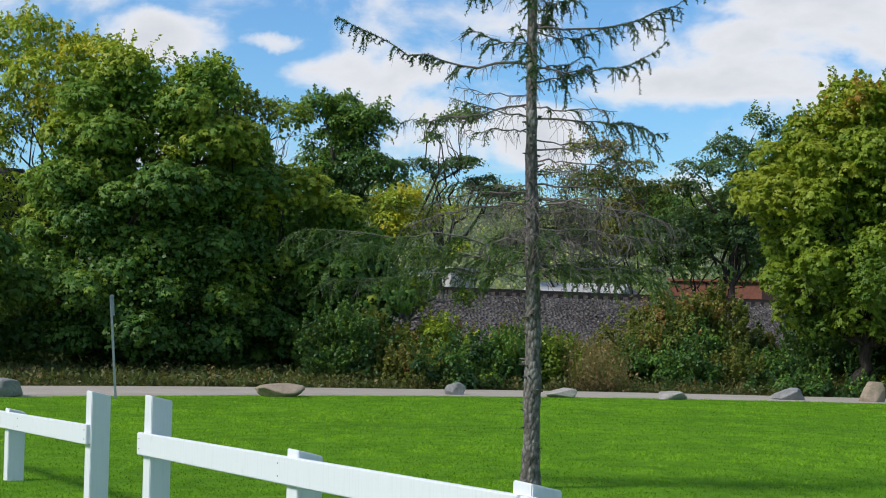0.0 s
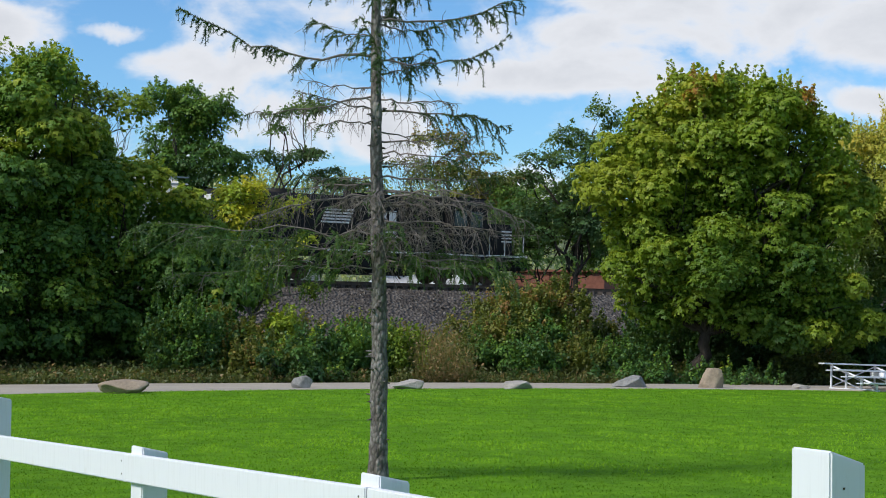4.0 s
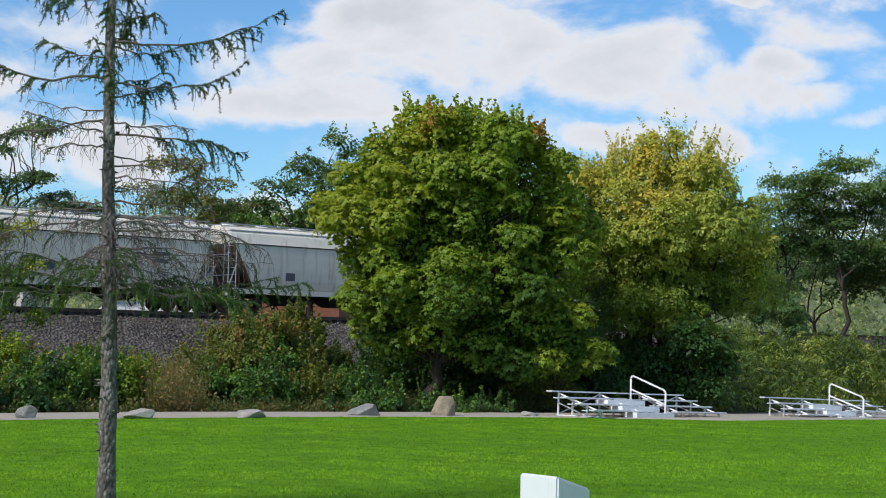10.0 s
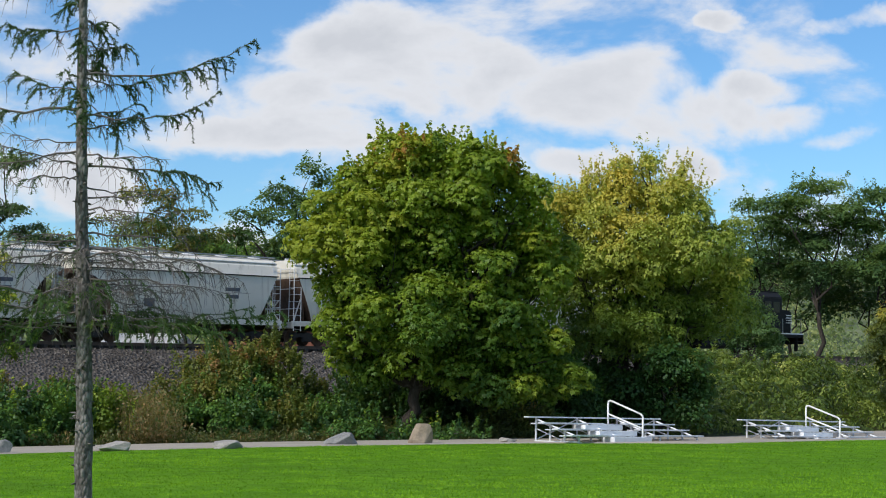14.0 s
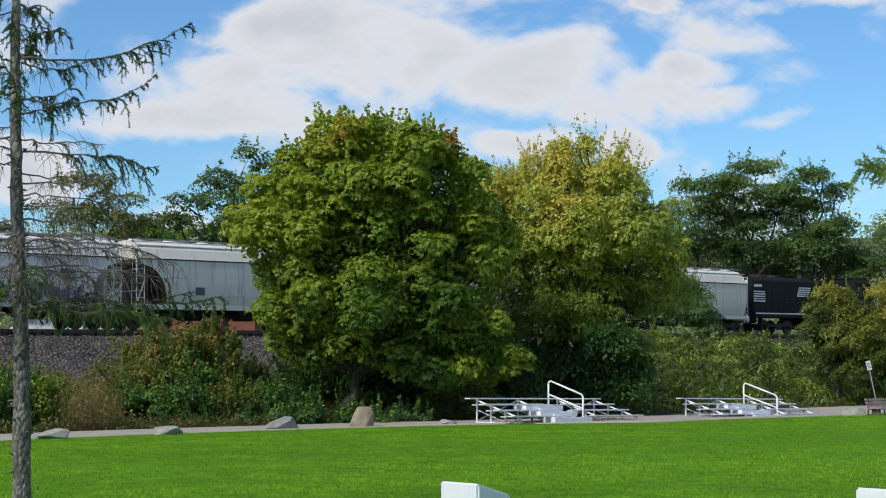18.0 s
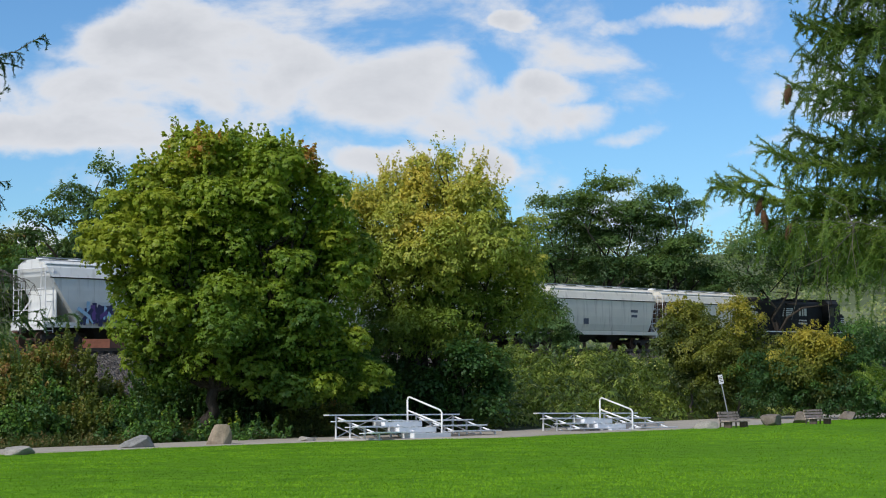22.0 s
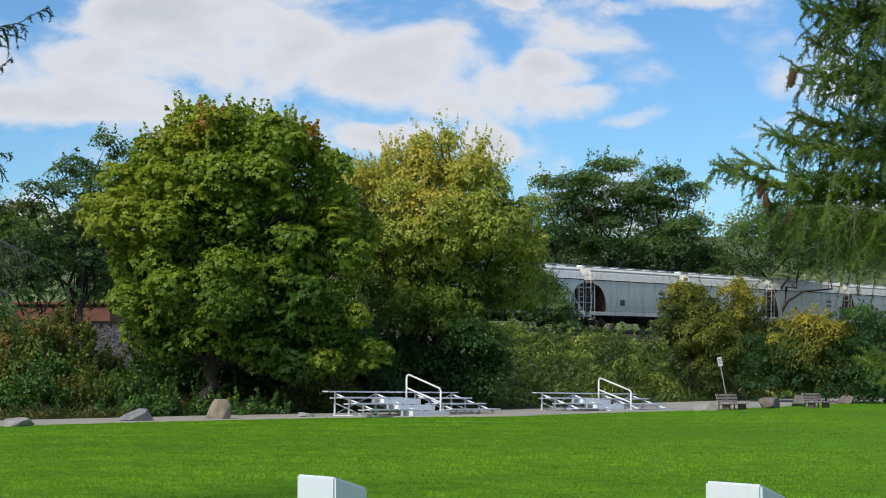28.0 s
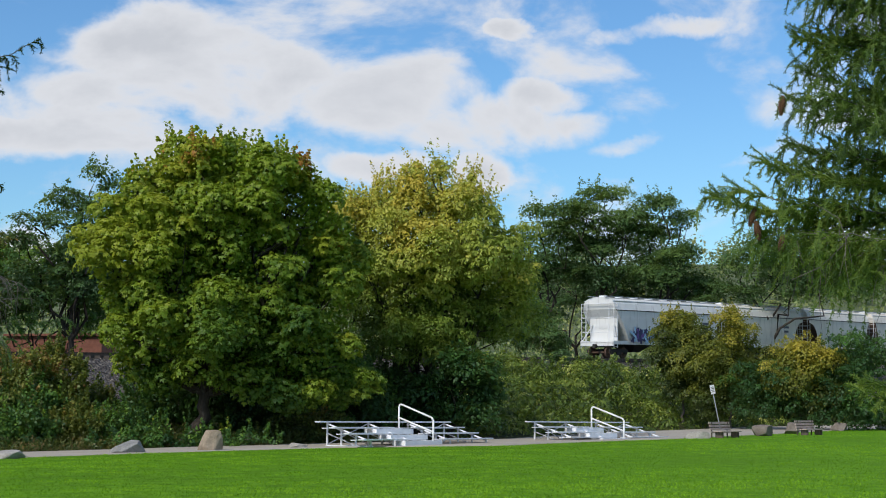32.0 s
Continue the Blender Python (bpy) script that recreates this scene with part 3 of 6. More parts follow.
def crown(lobes, rng, clump=0.5, clumps=400, per=70, leaf=0.15, tint=(0.42, 0.2), inner=0.25, warm=None, sag=0.45, taper=0.7, shoots=0, rise=1.0, upness=0.9, jag=0.05, mass=1.0, squash=0.62, open_=0.86, grad=0.10, form="shelf", points=1, gap=0.66):
    """A crown of separate bough masses over the lobes (centre, radii), each a heap of leaf shelves; shade lies between
    and beneath the masses. warm: (centre, radius, tint) patches, bright autumn ones and dark ones that paint shade."""
    q = Quads()
    cs = np.array([c for c, _ in lobes], float)
    rs = np.array([r for _, r in lobes], float)
    area = (rs[:, 0] * rs[:, 2]) + (rs[:, 0] * rs[:, 1])
    # bough masses, spaced over the outline
    tries = 6000
    pick = rng.choice(len(cs), tries, p=area / area.sum())
    d = unit(rng.normal(0, 1, (tries, 3)))
    depth = np.where(rng.random(tries) < 0.7, rng.uniform(0.82, 1.0, tries), rng.uniform(0.45, 0.8, tries))
    b = cs[pick] + d * rs[pick] * depth[:, None] - unit(d * rs[pick]) * mass * 0.5
    rel = np.linalg.norm((b[:, None] - cs[None]) / np.maximum(rs[None] - mass * 0.45, rs[None] * 0.4), axis=2)
    rel[np.arange(tries), pick] = 9
    b_ok = np.where(rel.min(1) > 0.62)[0]
    b_ok = b_ok[spaced(b[b_ok], mass * 1.12 * open_, rng, 600)]
    bc, bo = b[b_ok], unit(d[b_ok] / rs[pick[b_ok]])
    nb = len(bc)
    br = mass * rng.uniform(0.55, 1.15, nb)
    br = np.minimum(br, rs[pick[b_ok]].min(1) * 0.8)
    b_tint = rng.normal(0, tint[1] * 0.55, nb)
    # shelves over the upper and outer side of each mass
    w = br ** 2
    tries = clumps * 4
    own = rng.choice(nb, tries, p=w / w.sum())
    d = unit(rng.normal(0, 1, (tries, 3)) + bo[own] * 0.55 + np.array([0, 0, 0.55]))
    squ = np.array([1.0, 1.0, squash])
    p = bc[own] + d * br[own][:, None] * squ * (1.0 + rng.normal(0, jag, (tries, 1)))
    keep = spaced(p, clump * gap, rng, clumps)
    keep = keep[(unit(d[keep])[:, 1] < 0.4) | (rng.random(len(keep)) < 0.55)]
    p, out, own = p[keep], unit(d[keep] / squ), own[keep]
    n = len(p)
    mid = cs.mean(0)
    size = clump * rng.uniform(0.6, 1.25, n)

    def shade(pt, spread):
        # grad lightens high leaves and darkens low ones: light from above put into tint
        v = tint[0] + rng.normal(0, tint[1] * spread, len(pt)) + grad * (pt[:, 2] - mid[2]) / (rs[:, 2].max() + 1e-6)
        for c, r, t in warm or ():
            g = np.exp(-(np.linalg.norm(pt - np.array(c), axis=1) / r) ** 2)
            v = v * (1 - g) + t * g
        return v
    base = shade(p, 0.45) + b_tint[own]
    sprays(q, p, out, rng, size, per, leaf, base, tint[1] * (0.40 if form == "shelf" else 0.22), sag, upness, taper=taper, form=form, points=points, tipgain=0.14 if form == "shelf" else 0.0)
    # leafy shoots along the skyline
    if shoots:
        top = np.argsort(-(p[:, 2] + rng.normal(0, 0.8, n)))[:shoots]
        m = 26
        st = np.repeat(top, m)
        f = rng.random(len(st))
        ht = np.repeat(rng.uniform(0.3, 1.2, len(top)), m) * clump * rise * 1.3
        sway = np.repeat(rng.normal(0, 0.25, (len(top), 2)) + out[top][:, :2] * 0.35, m, axis=0)
        sp = p[st] + np.column_stack([sway * (f * ht)[:, None], f * ht]) + rng.normal(0, 0.10, (len(st), 3)) * (1.35 - f)[:, None] * clump * 2
        ls = leaf * rng.uniform(0.7, 1.2, len(st))
        q.leaves(sp, unit(rng.normal(0, 0.7, (len(st), 3)) + out[st] * 0.4 + np.array([0, 0, 0.4])), np.array([0, 0, 0.6]) + rng.normal(0, 0.6, (len(st), 3)), ls, ls * taper, base[st] + 0.06 + rng.normal(0, tint[1] * 0.5, len(st)))
    # leaves deeper in, tinted darker to paint the shade inside the crown
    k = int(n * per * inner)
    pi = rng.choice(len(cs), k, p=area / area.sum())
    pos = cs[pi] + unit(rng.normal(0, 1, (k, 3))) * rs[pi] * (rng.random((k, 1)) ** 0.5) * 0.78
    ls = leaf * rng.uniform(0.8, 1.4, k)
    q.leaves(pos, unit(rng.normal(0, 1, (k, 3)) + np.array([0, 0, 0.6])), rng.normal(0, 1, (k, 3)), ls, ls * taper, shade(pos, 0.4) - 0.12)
    return q


def limbs(lobes, base, rng, r0, q=None, fork=0.3, per=3):
    """A tapered trunk that forks into limbs reaching the lobes, with side shoots."""
    q = q or Quads()
    base = np.asarray(base, float)
    top = np.mean([c for c, _ in lobes], 0)
    fork_p = base + (top - base) * fork
    fork_p[2] = base[2] + (top[2] - base[2]) * fork
    trunk = wander(base, fork_p, rng, 0.06, 6)
    rad = np.linspace(r0, r0 * 0.72, 6)
    rad[0] *= 1.35
    q.tube(trunk, rad, 9)
    for c, r in lobes:
        c, r = np.asarray(c, float), np.asarray(r, float)
        if c[2] < fork_p[2] + 0.4:
            continue
        p = wander(fork_p, c, rng, 0.16, 7)
        q.tube(p, np.linspace(r0 * 0.55, r0 * 0.12, 7), 6)
        for _ in range(per):
            e = c + unit(rng.normal(0, 1, 3)) * r * 0.8
            s = p[rng.integers(3, 7)]
            q.tube(wander(s, e, rng, 0.2, 5), np.linspace(r0 * 0.2, r0 * 0.03, 5), 4)
    return q


def tree(name, az, d, lobes, leaf_material, label, category="tree", bark=BARK_DARK, r0=0.2, seed=1, group="", fork=0.3, lift=0.0, per_limb=3, **kw):
    """A broad-leaved tree; lobes are (right, away, up, rx, ry, rz) round its foot, as seen from the lawn."""
    rng = np.random.default_rng(seed)
    x, y = at(az, d)
    z = float(ground_z(x, y)) + lift
    ob = root(name, Matrix.Translation((x, y, z)) @ Matrix.Rotation(-radians(az), 4, "Z"), label, category, group)
    lob = [((a, b, c), (rx, ry, rz)) for a, b, c, rx, ry, rz in lobes]
    limbs(lob, (0, 0, -0.15), rng, r0, fork=fork, per=per_limb).mesh("trunk", bark, ob, smooth=True)
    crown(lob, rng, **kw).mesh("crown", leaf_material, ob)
    return ob


def seen_tree(name, az, d, ang, material, label, depth=0.8, **kw):
    """A tree whose lobes are laid out by the angles under which the lawn sees them."""
    x, y = at(az, d)
    zf = float(ground_z(x, y)) + kw.get("lift", 0.0)
    rng = np.random.default_rng(kw.get("seed", 1) + 100)
    k = d * math.pi / 180
    lobes = []
    for a, e, w, h in ang:
        lobes.append(((a - az) * k, float(rng.normal(0, 0.25)) * w * k, 1.6 + math.tan(radians(e)) * d - zf, w * k, w * k * depth, h * k))
    return tree(name, az, d, lobes, material, label, **kw)


def build_trees():
    # the low dark patches in warm paint the shade under the maple's boughs
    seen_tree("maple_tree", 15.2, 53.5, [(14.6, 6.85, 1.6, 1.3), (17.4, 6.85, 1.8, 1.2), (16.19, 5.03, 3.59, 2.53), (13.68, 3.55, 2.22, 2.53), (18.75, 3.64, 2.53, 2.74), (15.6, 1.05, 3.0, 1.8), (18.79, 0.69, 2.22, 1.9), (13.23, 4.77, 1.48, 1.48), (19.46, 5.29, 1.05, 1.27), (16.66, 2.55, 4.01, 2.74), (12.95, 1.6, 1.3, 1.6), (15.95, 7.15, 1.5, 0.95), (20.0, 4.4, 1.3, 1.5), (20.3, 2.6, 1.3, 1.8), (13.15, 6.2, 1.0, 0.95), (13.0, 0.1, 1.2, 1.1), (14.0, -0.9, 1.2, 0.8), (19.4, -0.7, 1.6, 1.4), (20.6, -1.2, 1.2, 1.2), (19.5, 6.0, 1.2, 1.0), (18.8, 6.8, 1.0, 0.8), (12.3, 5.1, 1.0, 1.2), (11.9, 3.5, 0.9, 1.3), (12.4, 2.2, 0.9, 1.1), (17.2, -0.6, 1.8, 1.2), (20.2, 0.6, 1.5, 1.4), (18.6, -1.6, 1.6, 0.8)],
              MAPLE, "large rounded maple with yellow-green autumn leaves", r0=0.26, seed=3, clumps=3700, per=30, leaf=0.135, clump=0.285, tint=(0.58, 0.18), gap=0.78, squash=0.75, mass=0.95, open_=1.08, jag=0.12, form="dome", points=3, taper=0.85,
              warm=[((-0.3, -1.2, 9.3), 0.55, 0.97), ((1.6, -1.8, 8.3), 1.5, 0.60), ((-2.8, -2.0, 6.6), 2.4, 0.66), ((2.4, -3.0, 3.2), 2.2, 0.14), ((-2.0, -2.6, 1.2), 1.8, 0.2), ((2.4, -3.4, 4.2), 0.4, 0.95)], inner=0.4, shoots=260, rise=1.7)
    # dark patches in warm put the lower half's shade into the leaf tint
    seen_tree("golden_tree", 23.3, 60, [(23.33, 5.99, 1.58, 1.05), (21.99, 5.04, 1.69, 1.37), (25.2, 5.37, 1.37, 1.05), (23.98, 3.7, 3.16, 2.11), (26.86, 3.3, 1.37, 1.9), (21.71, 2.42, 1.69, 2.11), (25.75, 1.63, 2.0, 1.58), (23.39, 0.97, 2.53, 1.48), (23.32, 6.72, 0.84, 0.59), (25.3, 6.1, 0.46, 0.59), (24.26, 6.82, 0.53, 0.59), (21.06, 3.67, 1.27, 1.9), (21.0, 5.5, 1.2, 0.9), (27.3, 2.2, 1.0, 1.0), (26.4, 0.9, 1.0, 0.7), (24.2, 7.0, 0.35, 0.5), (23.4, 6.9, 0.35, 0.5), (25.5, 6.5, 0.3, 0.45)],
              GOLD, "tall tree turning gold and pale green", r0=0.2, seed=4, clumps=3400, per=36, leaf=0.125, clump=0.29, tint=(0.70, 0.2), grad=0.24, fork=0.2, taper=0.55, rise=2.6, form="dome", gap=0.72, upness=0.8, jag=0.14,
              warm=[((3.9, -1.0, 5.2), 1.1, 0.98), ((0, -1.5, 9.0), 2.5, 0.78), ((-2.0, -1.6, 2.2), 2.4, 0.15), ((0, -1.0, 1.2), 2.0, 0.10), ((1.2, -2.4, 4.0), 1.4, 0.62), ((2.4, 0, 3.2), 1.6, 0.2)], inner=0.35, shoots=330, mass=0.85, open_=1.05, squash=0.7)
    # dark fill below the golden tree; the low tint stands in for deep shade
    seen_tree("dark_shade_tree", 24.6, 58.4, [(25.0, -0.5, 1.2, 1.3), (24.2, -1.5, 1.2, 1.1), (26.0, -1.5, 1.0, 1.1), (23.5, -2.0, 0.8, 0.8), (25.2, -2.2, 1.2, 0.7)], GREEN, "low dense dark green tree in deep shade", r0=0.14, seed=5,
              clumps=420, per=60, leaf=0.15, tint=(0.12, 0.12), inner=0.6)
    # the wood beyond the left end of the drive
    seen_tree("wood_tree", -11.0, 50, [(-12.61, 5.7, 2.53, 2.53), (-9.81, 6.03, 2.74, 2.32), (-11.66, 7.37, 1.9, 1.27), (-11.74, 2.68, 3.38, 2.53), (-8.52, 2.77, 2.74, 2.32), (-12.45, -0.61, 3.38, 2.32), (-8.84, -0.96, 3.38, 2.32), (-10.5, 0.86, 3.38, 2.32), (-13.34, 3.64, 2.32, 2.32), (-8.42, 7.32, 1.27, 1.05), (-15.2, -1.6, 1.8, 1.4), (-14.6, 0.6, 1.8, 1.8), (-12.8, -2.2, 2.2, 1.1), (-9.6, -2.3, 2.4, 1.0), (-15.2, -2.9, 1.8, 0.8), (-11.4, -3.0, 2.0, 0.8), (-8.2, -3.0, 1.8, 0.7)],
              GREEN, "tall dense green maple at the edge of the wood", r0=0.28, seed=6, group="wood", clumps=3300, per=30, leaf=0.145, clump=0.31, tint=(0.50, 0.26), gap=0.78, inner=0.4, squash=0.6, mass=1.05, open_=1.1, jag=0.12, form="dome", points=3, taper=0.85,
              warm=[((-1.5, -2, 8.0), 2.2, 0.75), ((-4.0, -1.0, 8.6), 1.7, 1.0)], shoots=90)
    # added left of the view, only its rim showing, to throw shade on the wood
    seen_tree("wood_tree", -19.6, 47, [(-20.6, 3.6, 2.6, 1.8), (-18.2, 3.0, 2.0, 1.8), (-19.6, 1.8, 3.0, 2.2), (-17.6, 0.6, 2.0, 2.2), (-20.6, -0.6, 3.0, 2.2)],
              GREEN, "dense green tree mostly out of view, added to shade the wood", r0=0.26, seed=66, group="wood", clumps=1100, per=30, leaf=0.17, clump=0.36, tint=(0.45, 0.24), inner=0.3, squash=0.6, mass=1.05, open_=1.1, jag=0.12, form="dome", taper=0.8)
    seen_tree("wood_tree", -5.4, 52, [(-7.5, 5.1, 1.5, 1.6), (-6.2, 3.4, 1.6, 1.6), (-7.07, 1.77, 2.53, 2.32), (-4.58, 1.82, 2.11, 2.32), (-3.5, -0.04, 2.11, 2.32), (-5.97, -1.13, 2.95, 2.11), (-3.05, -1.92, 1.9, 1.48), (-3.9, 2.5, 1.2, 1.3), (-1.9, 0.2, 1.0, 1.2), (-6.6, -2.4, 2.0, 0.9), (-4.2, -2.5, 1.6, 0.8), (-5.4, -3.0, 1.8, 0.7), (-3.2, -2.9, 1.3, 0.7)],
              GREEN, "dark green maple at the edge of the wood", r0=0.25, seed=7, group="wood", clumps=2300, per=30, leaf=0.145, clump=0.31, tint=(0.56, 0.26), gap=0.78, inner=0.4, squash=0.6, mass=1.05, open_=1.1, jag=0.12, form="dome", points=3, taper=0.85, shoots=50)
    seen_tree("wood_tree", -14.6, 57, [(-13.27, 8.5, 1.69, 1.0), (-11.48, 8.1, 1.4, 0.9), (-15.22, 8.6, 1.9, 1.15), (-13.04, 7.2, 2.4, 1.4), (-14.9, 6.6, 2.0, 1.4)] + [(-17.5, 6.0, 2.2, 2.6), (-17.0, 2.0, 2.4, 2.6), (-16.5, -1.0, 2.4, 2.0)], LIME, "thin-crowned pale yellow-green tree over the wood", r0=0.2, seed=8, group="wood",
              clumps=1100, per=40, leaf=0.20, clump=0.46, tint=(0.40, 0.34), form="dome", gap=0.8, bark=BARK_GREY, inner=0.08, shoots=90, rise=1.3, per_limb=6, taper=0.45)
    seen_tree("wood_tree", -7.6, 57, [(-9.05, 7.9, 1.48, 0.74), (-6.98, 6.96, 1.27, 0.63), (-5.93, 6.38, 1.05, 0.84), (-8.01, 7.13, 1.27, 0.63)], LIME, "thin pale tree with half-bare grey twigs", r0=0.12, seed=9, group="wood", clumps=280, per=34, leaf=0.16, clump=0.4,
              tint=(0.12, 0.15), bark=BARK_GREY, inner=0.05, per_limb=14, shoots=30)
    seen_tree("lime_tree", -1.4, 58, [(-1.5, 3.5, 1.2, 0.5), (-2.5, 3.0, 1.0, 0.5), (-1.67, 2.6, 1.3, 0.6), (-0.2, 2.9, 0.84, 0.5), (0.4, 3.2, 0.7, 0.35), (0.66, 1.8, 0.8, 0.55), (-2.5, 1.87, 1.05, 0.7), (-0.6, 1.5, 0.8, 0.5)] + [(-1.2, 0.2, 1.0, 0.7), (0.9, -0.2, 0.6, 0.5)], LIME, "small bright yellow-green tree by the railway bank", r0=0.09, seed=19, clumps=420, per=40, leaf=0.15, clump=0.36, tint=(0.40, 0.34), mass=0.6, taper=0.5, bark=BARK_GREY,
              inner=0.1, shoots=15)
    seen_tree("back_tree", -3.6, 90, [(-4.17, 6.76, 1.15, 0.7), (-2.6, 6.6, 0.8, 0.4), (-3.4, 6.3, 1.4, 0.8), (-3.42, 5.83, 1.16, 0.84), (-2.55, 4.6, 1.16, 0.84), (-4.13, 4.77, 1.27, 1.05), (-3.99, 3.3, 1.48, 1.05)], GREEN, "dark tree with an uneven crown beyond the railway", r0=0.25, seed=10, group="trees beyond the railway",
              clumps=420, per=60, leaf=0.19, clump=0.55, tint=(0.35, 0.24), warm=[((-0.8, 0, 11.0), 1.0, 0.9)], inner=0.3, shoots=45, form="dome", jag=0.15)
    seen_tree("back_tree", -0.2, 90, [(0.57, 6.66, 1.16, 0.34), (-0.37, 5.91, 0.63, 0.34), (-0.45, 4.86, 0.8, 0.46), (0.71, 4.99, 0.84, 0.42), (1.35, 4.3, 1.05, 0.3), (2.1, 3.96, 1.27, 0.3), (-0.69, 6.42, 0.53, 0.21)], LOCUST, "wind-shaped tree with flat layered boughs beyond the railway", r0=0.2, seed=11,
              group="trees beyond the railway", clumps=260, per=60, leaf=0.17, tint=(0.4, 0.25), clump=0.5, inner=0.12, squash=0.4, fork=0.45, shoots=10)
    seen_tree("back_tree", 5.8, 92, [(5.67, 5.55, 1.37, 0.42), (6.94, 5.08, 1.16, 0.46), (4.41, 4.73, 0.95, 0.34), (6.11, 4.34, 2.11, 0.46), (7.79, 4.15, 1.05, 0.42)], BUSH, "thin tree with brown and yellow autumn leaves", r0=0.16, seed=12, group="trees beyond the railway",
              clumps=260, per=34, leaf=0.17, tint=(0.66, 0.28), bark=BARK_GREY, inner=0.05, shoots=20, per_limb=7)
    seen_tree("back_tree", 10.8, 92, [(11.71, 6.66, 0.84, 0.46), (10.89, 5.59, 1.27, 0.63), (9.65, 4.93, 1.05, 0.59), (11.34, 4.55, 1.27, 1.05), (9.04, 4.29, 0.95, 0.63), (12.58, 5.63, 1.05, 1.27), (10.52, 3.69, 1.27, 0.63)] + [(11.5, 2.8, 1.6, 1.1), (9.4, 2.6, 1.2, 0.9)], LOCUST, "dark blue-green locust tree beyond the railway", r0=0.22, seed=13,
              group="trees beyond the railway", clumps=420, per=60, leaf=0.18, clump=0.58, tint=(0.42, 0.24), inner=0.15, sag=0.3, mass=1.2, squash=0.45, shoots=20)
    for az, d, lob, mat, tint, sd, words in ((9.6, 97, [(8.3, 3.1, 1.2, 0.9), (9.7, 2.8, 1.4, 1.1), (10.9, 2.6, 1.4, 1.4), (9.0, 1.7, 1.3, 0.8), (7.6, 2.2, 0.9, 0.8), (11.8, 1.4, 1.2, 1.0)], GREEN, 0.3, 63, "dense dark green tree beyond the railway"),
                                              (7.2, 100, [(7.0, 3.3, 1.0, 0.6), (7.8, 3.7, 0.8, 0.5), (6.6, 2.4, 0.9, 0.7)], BUSH, 0.7, 64, "low tree turning rust and yellow beyond the railway"),
                                              (4.6, 104, [(3.6, 2.7, 1.2, 0.6), (4.8, 3.0, 1.1, 0.6), (5.7, 2.4, 1.0, 0.7), (2.6, 2.2, 0.9, 0.6)], FAR, 0.1, 65, "grey-green hazy tree beyond the railway")):
        seen_tree("back_tree", az, d, lob, mat, words, r0=0.15, seed=sd, group="trees beyond the railway", clumps=480, per=40, leaf=0.19, clump=0.42, tint=(tint, 0.26), inner=0.15, shoots=30, form="dome", mass=0.9, open_=1.05, jag=0.15)
    for az, lob, sd in ((28.4, [(27.87, 5.27, 0.89, 0.42), (27.45, 4.32, 0.53, 0.74), (28.82, 4.52, 1.27, 0.59), (27.97, 3.05, 0.95, 0.84), (29.02, 3.05, 1.05, 0.63)], 14), (30.4, [(30.4, 5.91, 1.1, 0.42), (29.45, 5.25, 1.16, 0.53), (31.12, 4.82, 1.27, 0.59), (30.07, 4.09, 1.27, 0.59), (30.48, 2.83, 1.16, 0.63)], 15),
                        (32.6, [(32.38, 5.49, 1.05, 0.51), (33.3, 4.89, 0.89, 0.55), (31.95, 4.49, 1.05, 0.55), (33.29, 3.64, 0.95, 0.74), (32.56, 3.03, 1.16, 0.84), (33.9, 2.6, 0.63, 0.84)], 16),
                        (36.4, [(35.24, 3.21, 0.95, 0.74), (34.4, 2.2, 1.0, 0.9), (36.46, 3.6, 1.27, 0.95), (37.46, 2.77, 1.48, 1.05), (39.05, 2.95, 1.69, 1.27), (35.63, 2.17, 0.84, 0.74)], 17)):
        seen_tree("locust_tree", az, 131, lob, LOCUST, "flat-topped dark green locust tree beyond the railway", r0=0.24, seed=sd, group="locusts", clumps=420, per=84, leaf=0.20, clump=0.8,
                  tint=(0.5, 0.22), inner=0.2, fork=0.45, sag=0.25, shoots=10, mass=1.5, squash=0.40, open_=0.75)
    # back row at half the front row's tint, its shade painted into the leaves
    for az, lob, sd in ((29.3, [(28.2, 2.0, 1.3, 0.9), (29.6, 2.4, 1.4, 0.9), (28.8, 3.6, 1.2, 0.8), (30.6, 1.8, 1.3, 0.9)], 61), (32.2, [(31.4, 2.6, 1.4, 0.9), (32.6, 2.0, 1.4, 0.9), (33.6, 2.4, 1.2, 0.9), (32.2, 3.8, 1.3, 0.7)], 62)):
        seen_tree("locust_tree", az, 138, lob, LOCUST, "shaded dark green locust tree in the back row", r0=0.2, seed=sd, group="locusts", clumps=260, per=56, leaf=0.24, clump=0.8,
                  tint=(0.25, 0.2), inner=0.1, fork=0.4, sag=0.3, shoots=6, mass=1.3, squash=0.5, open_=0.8)
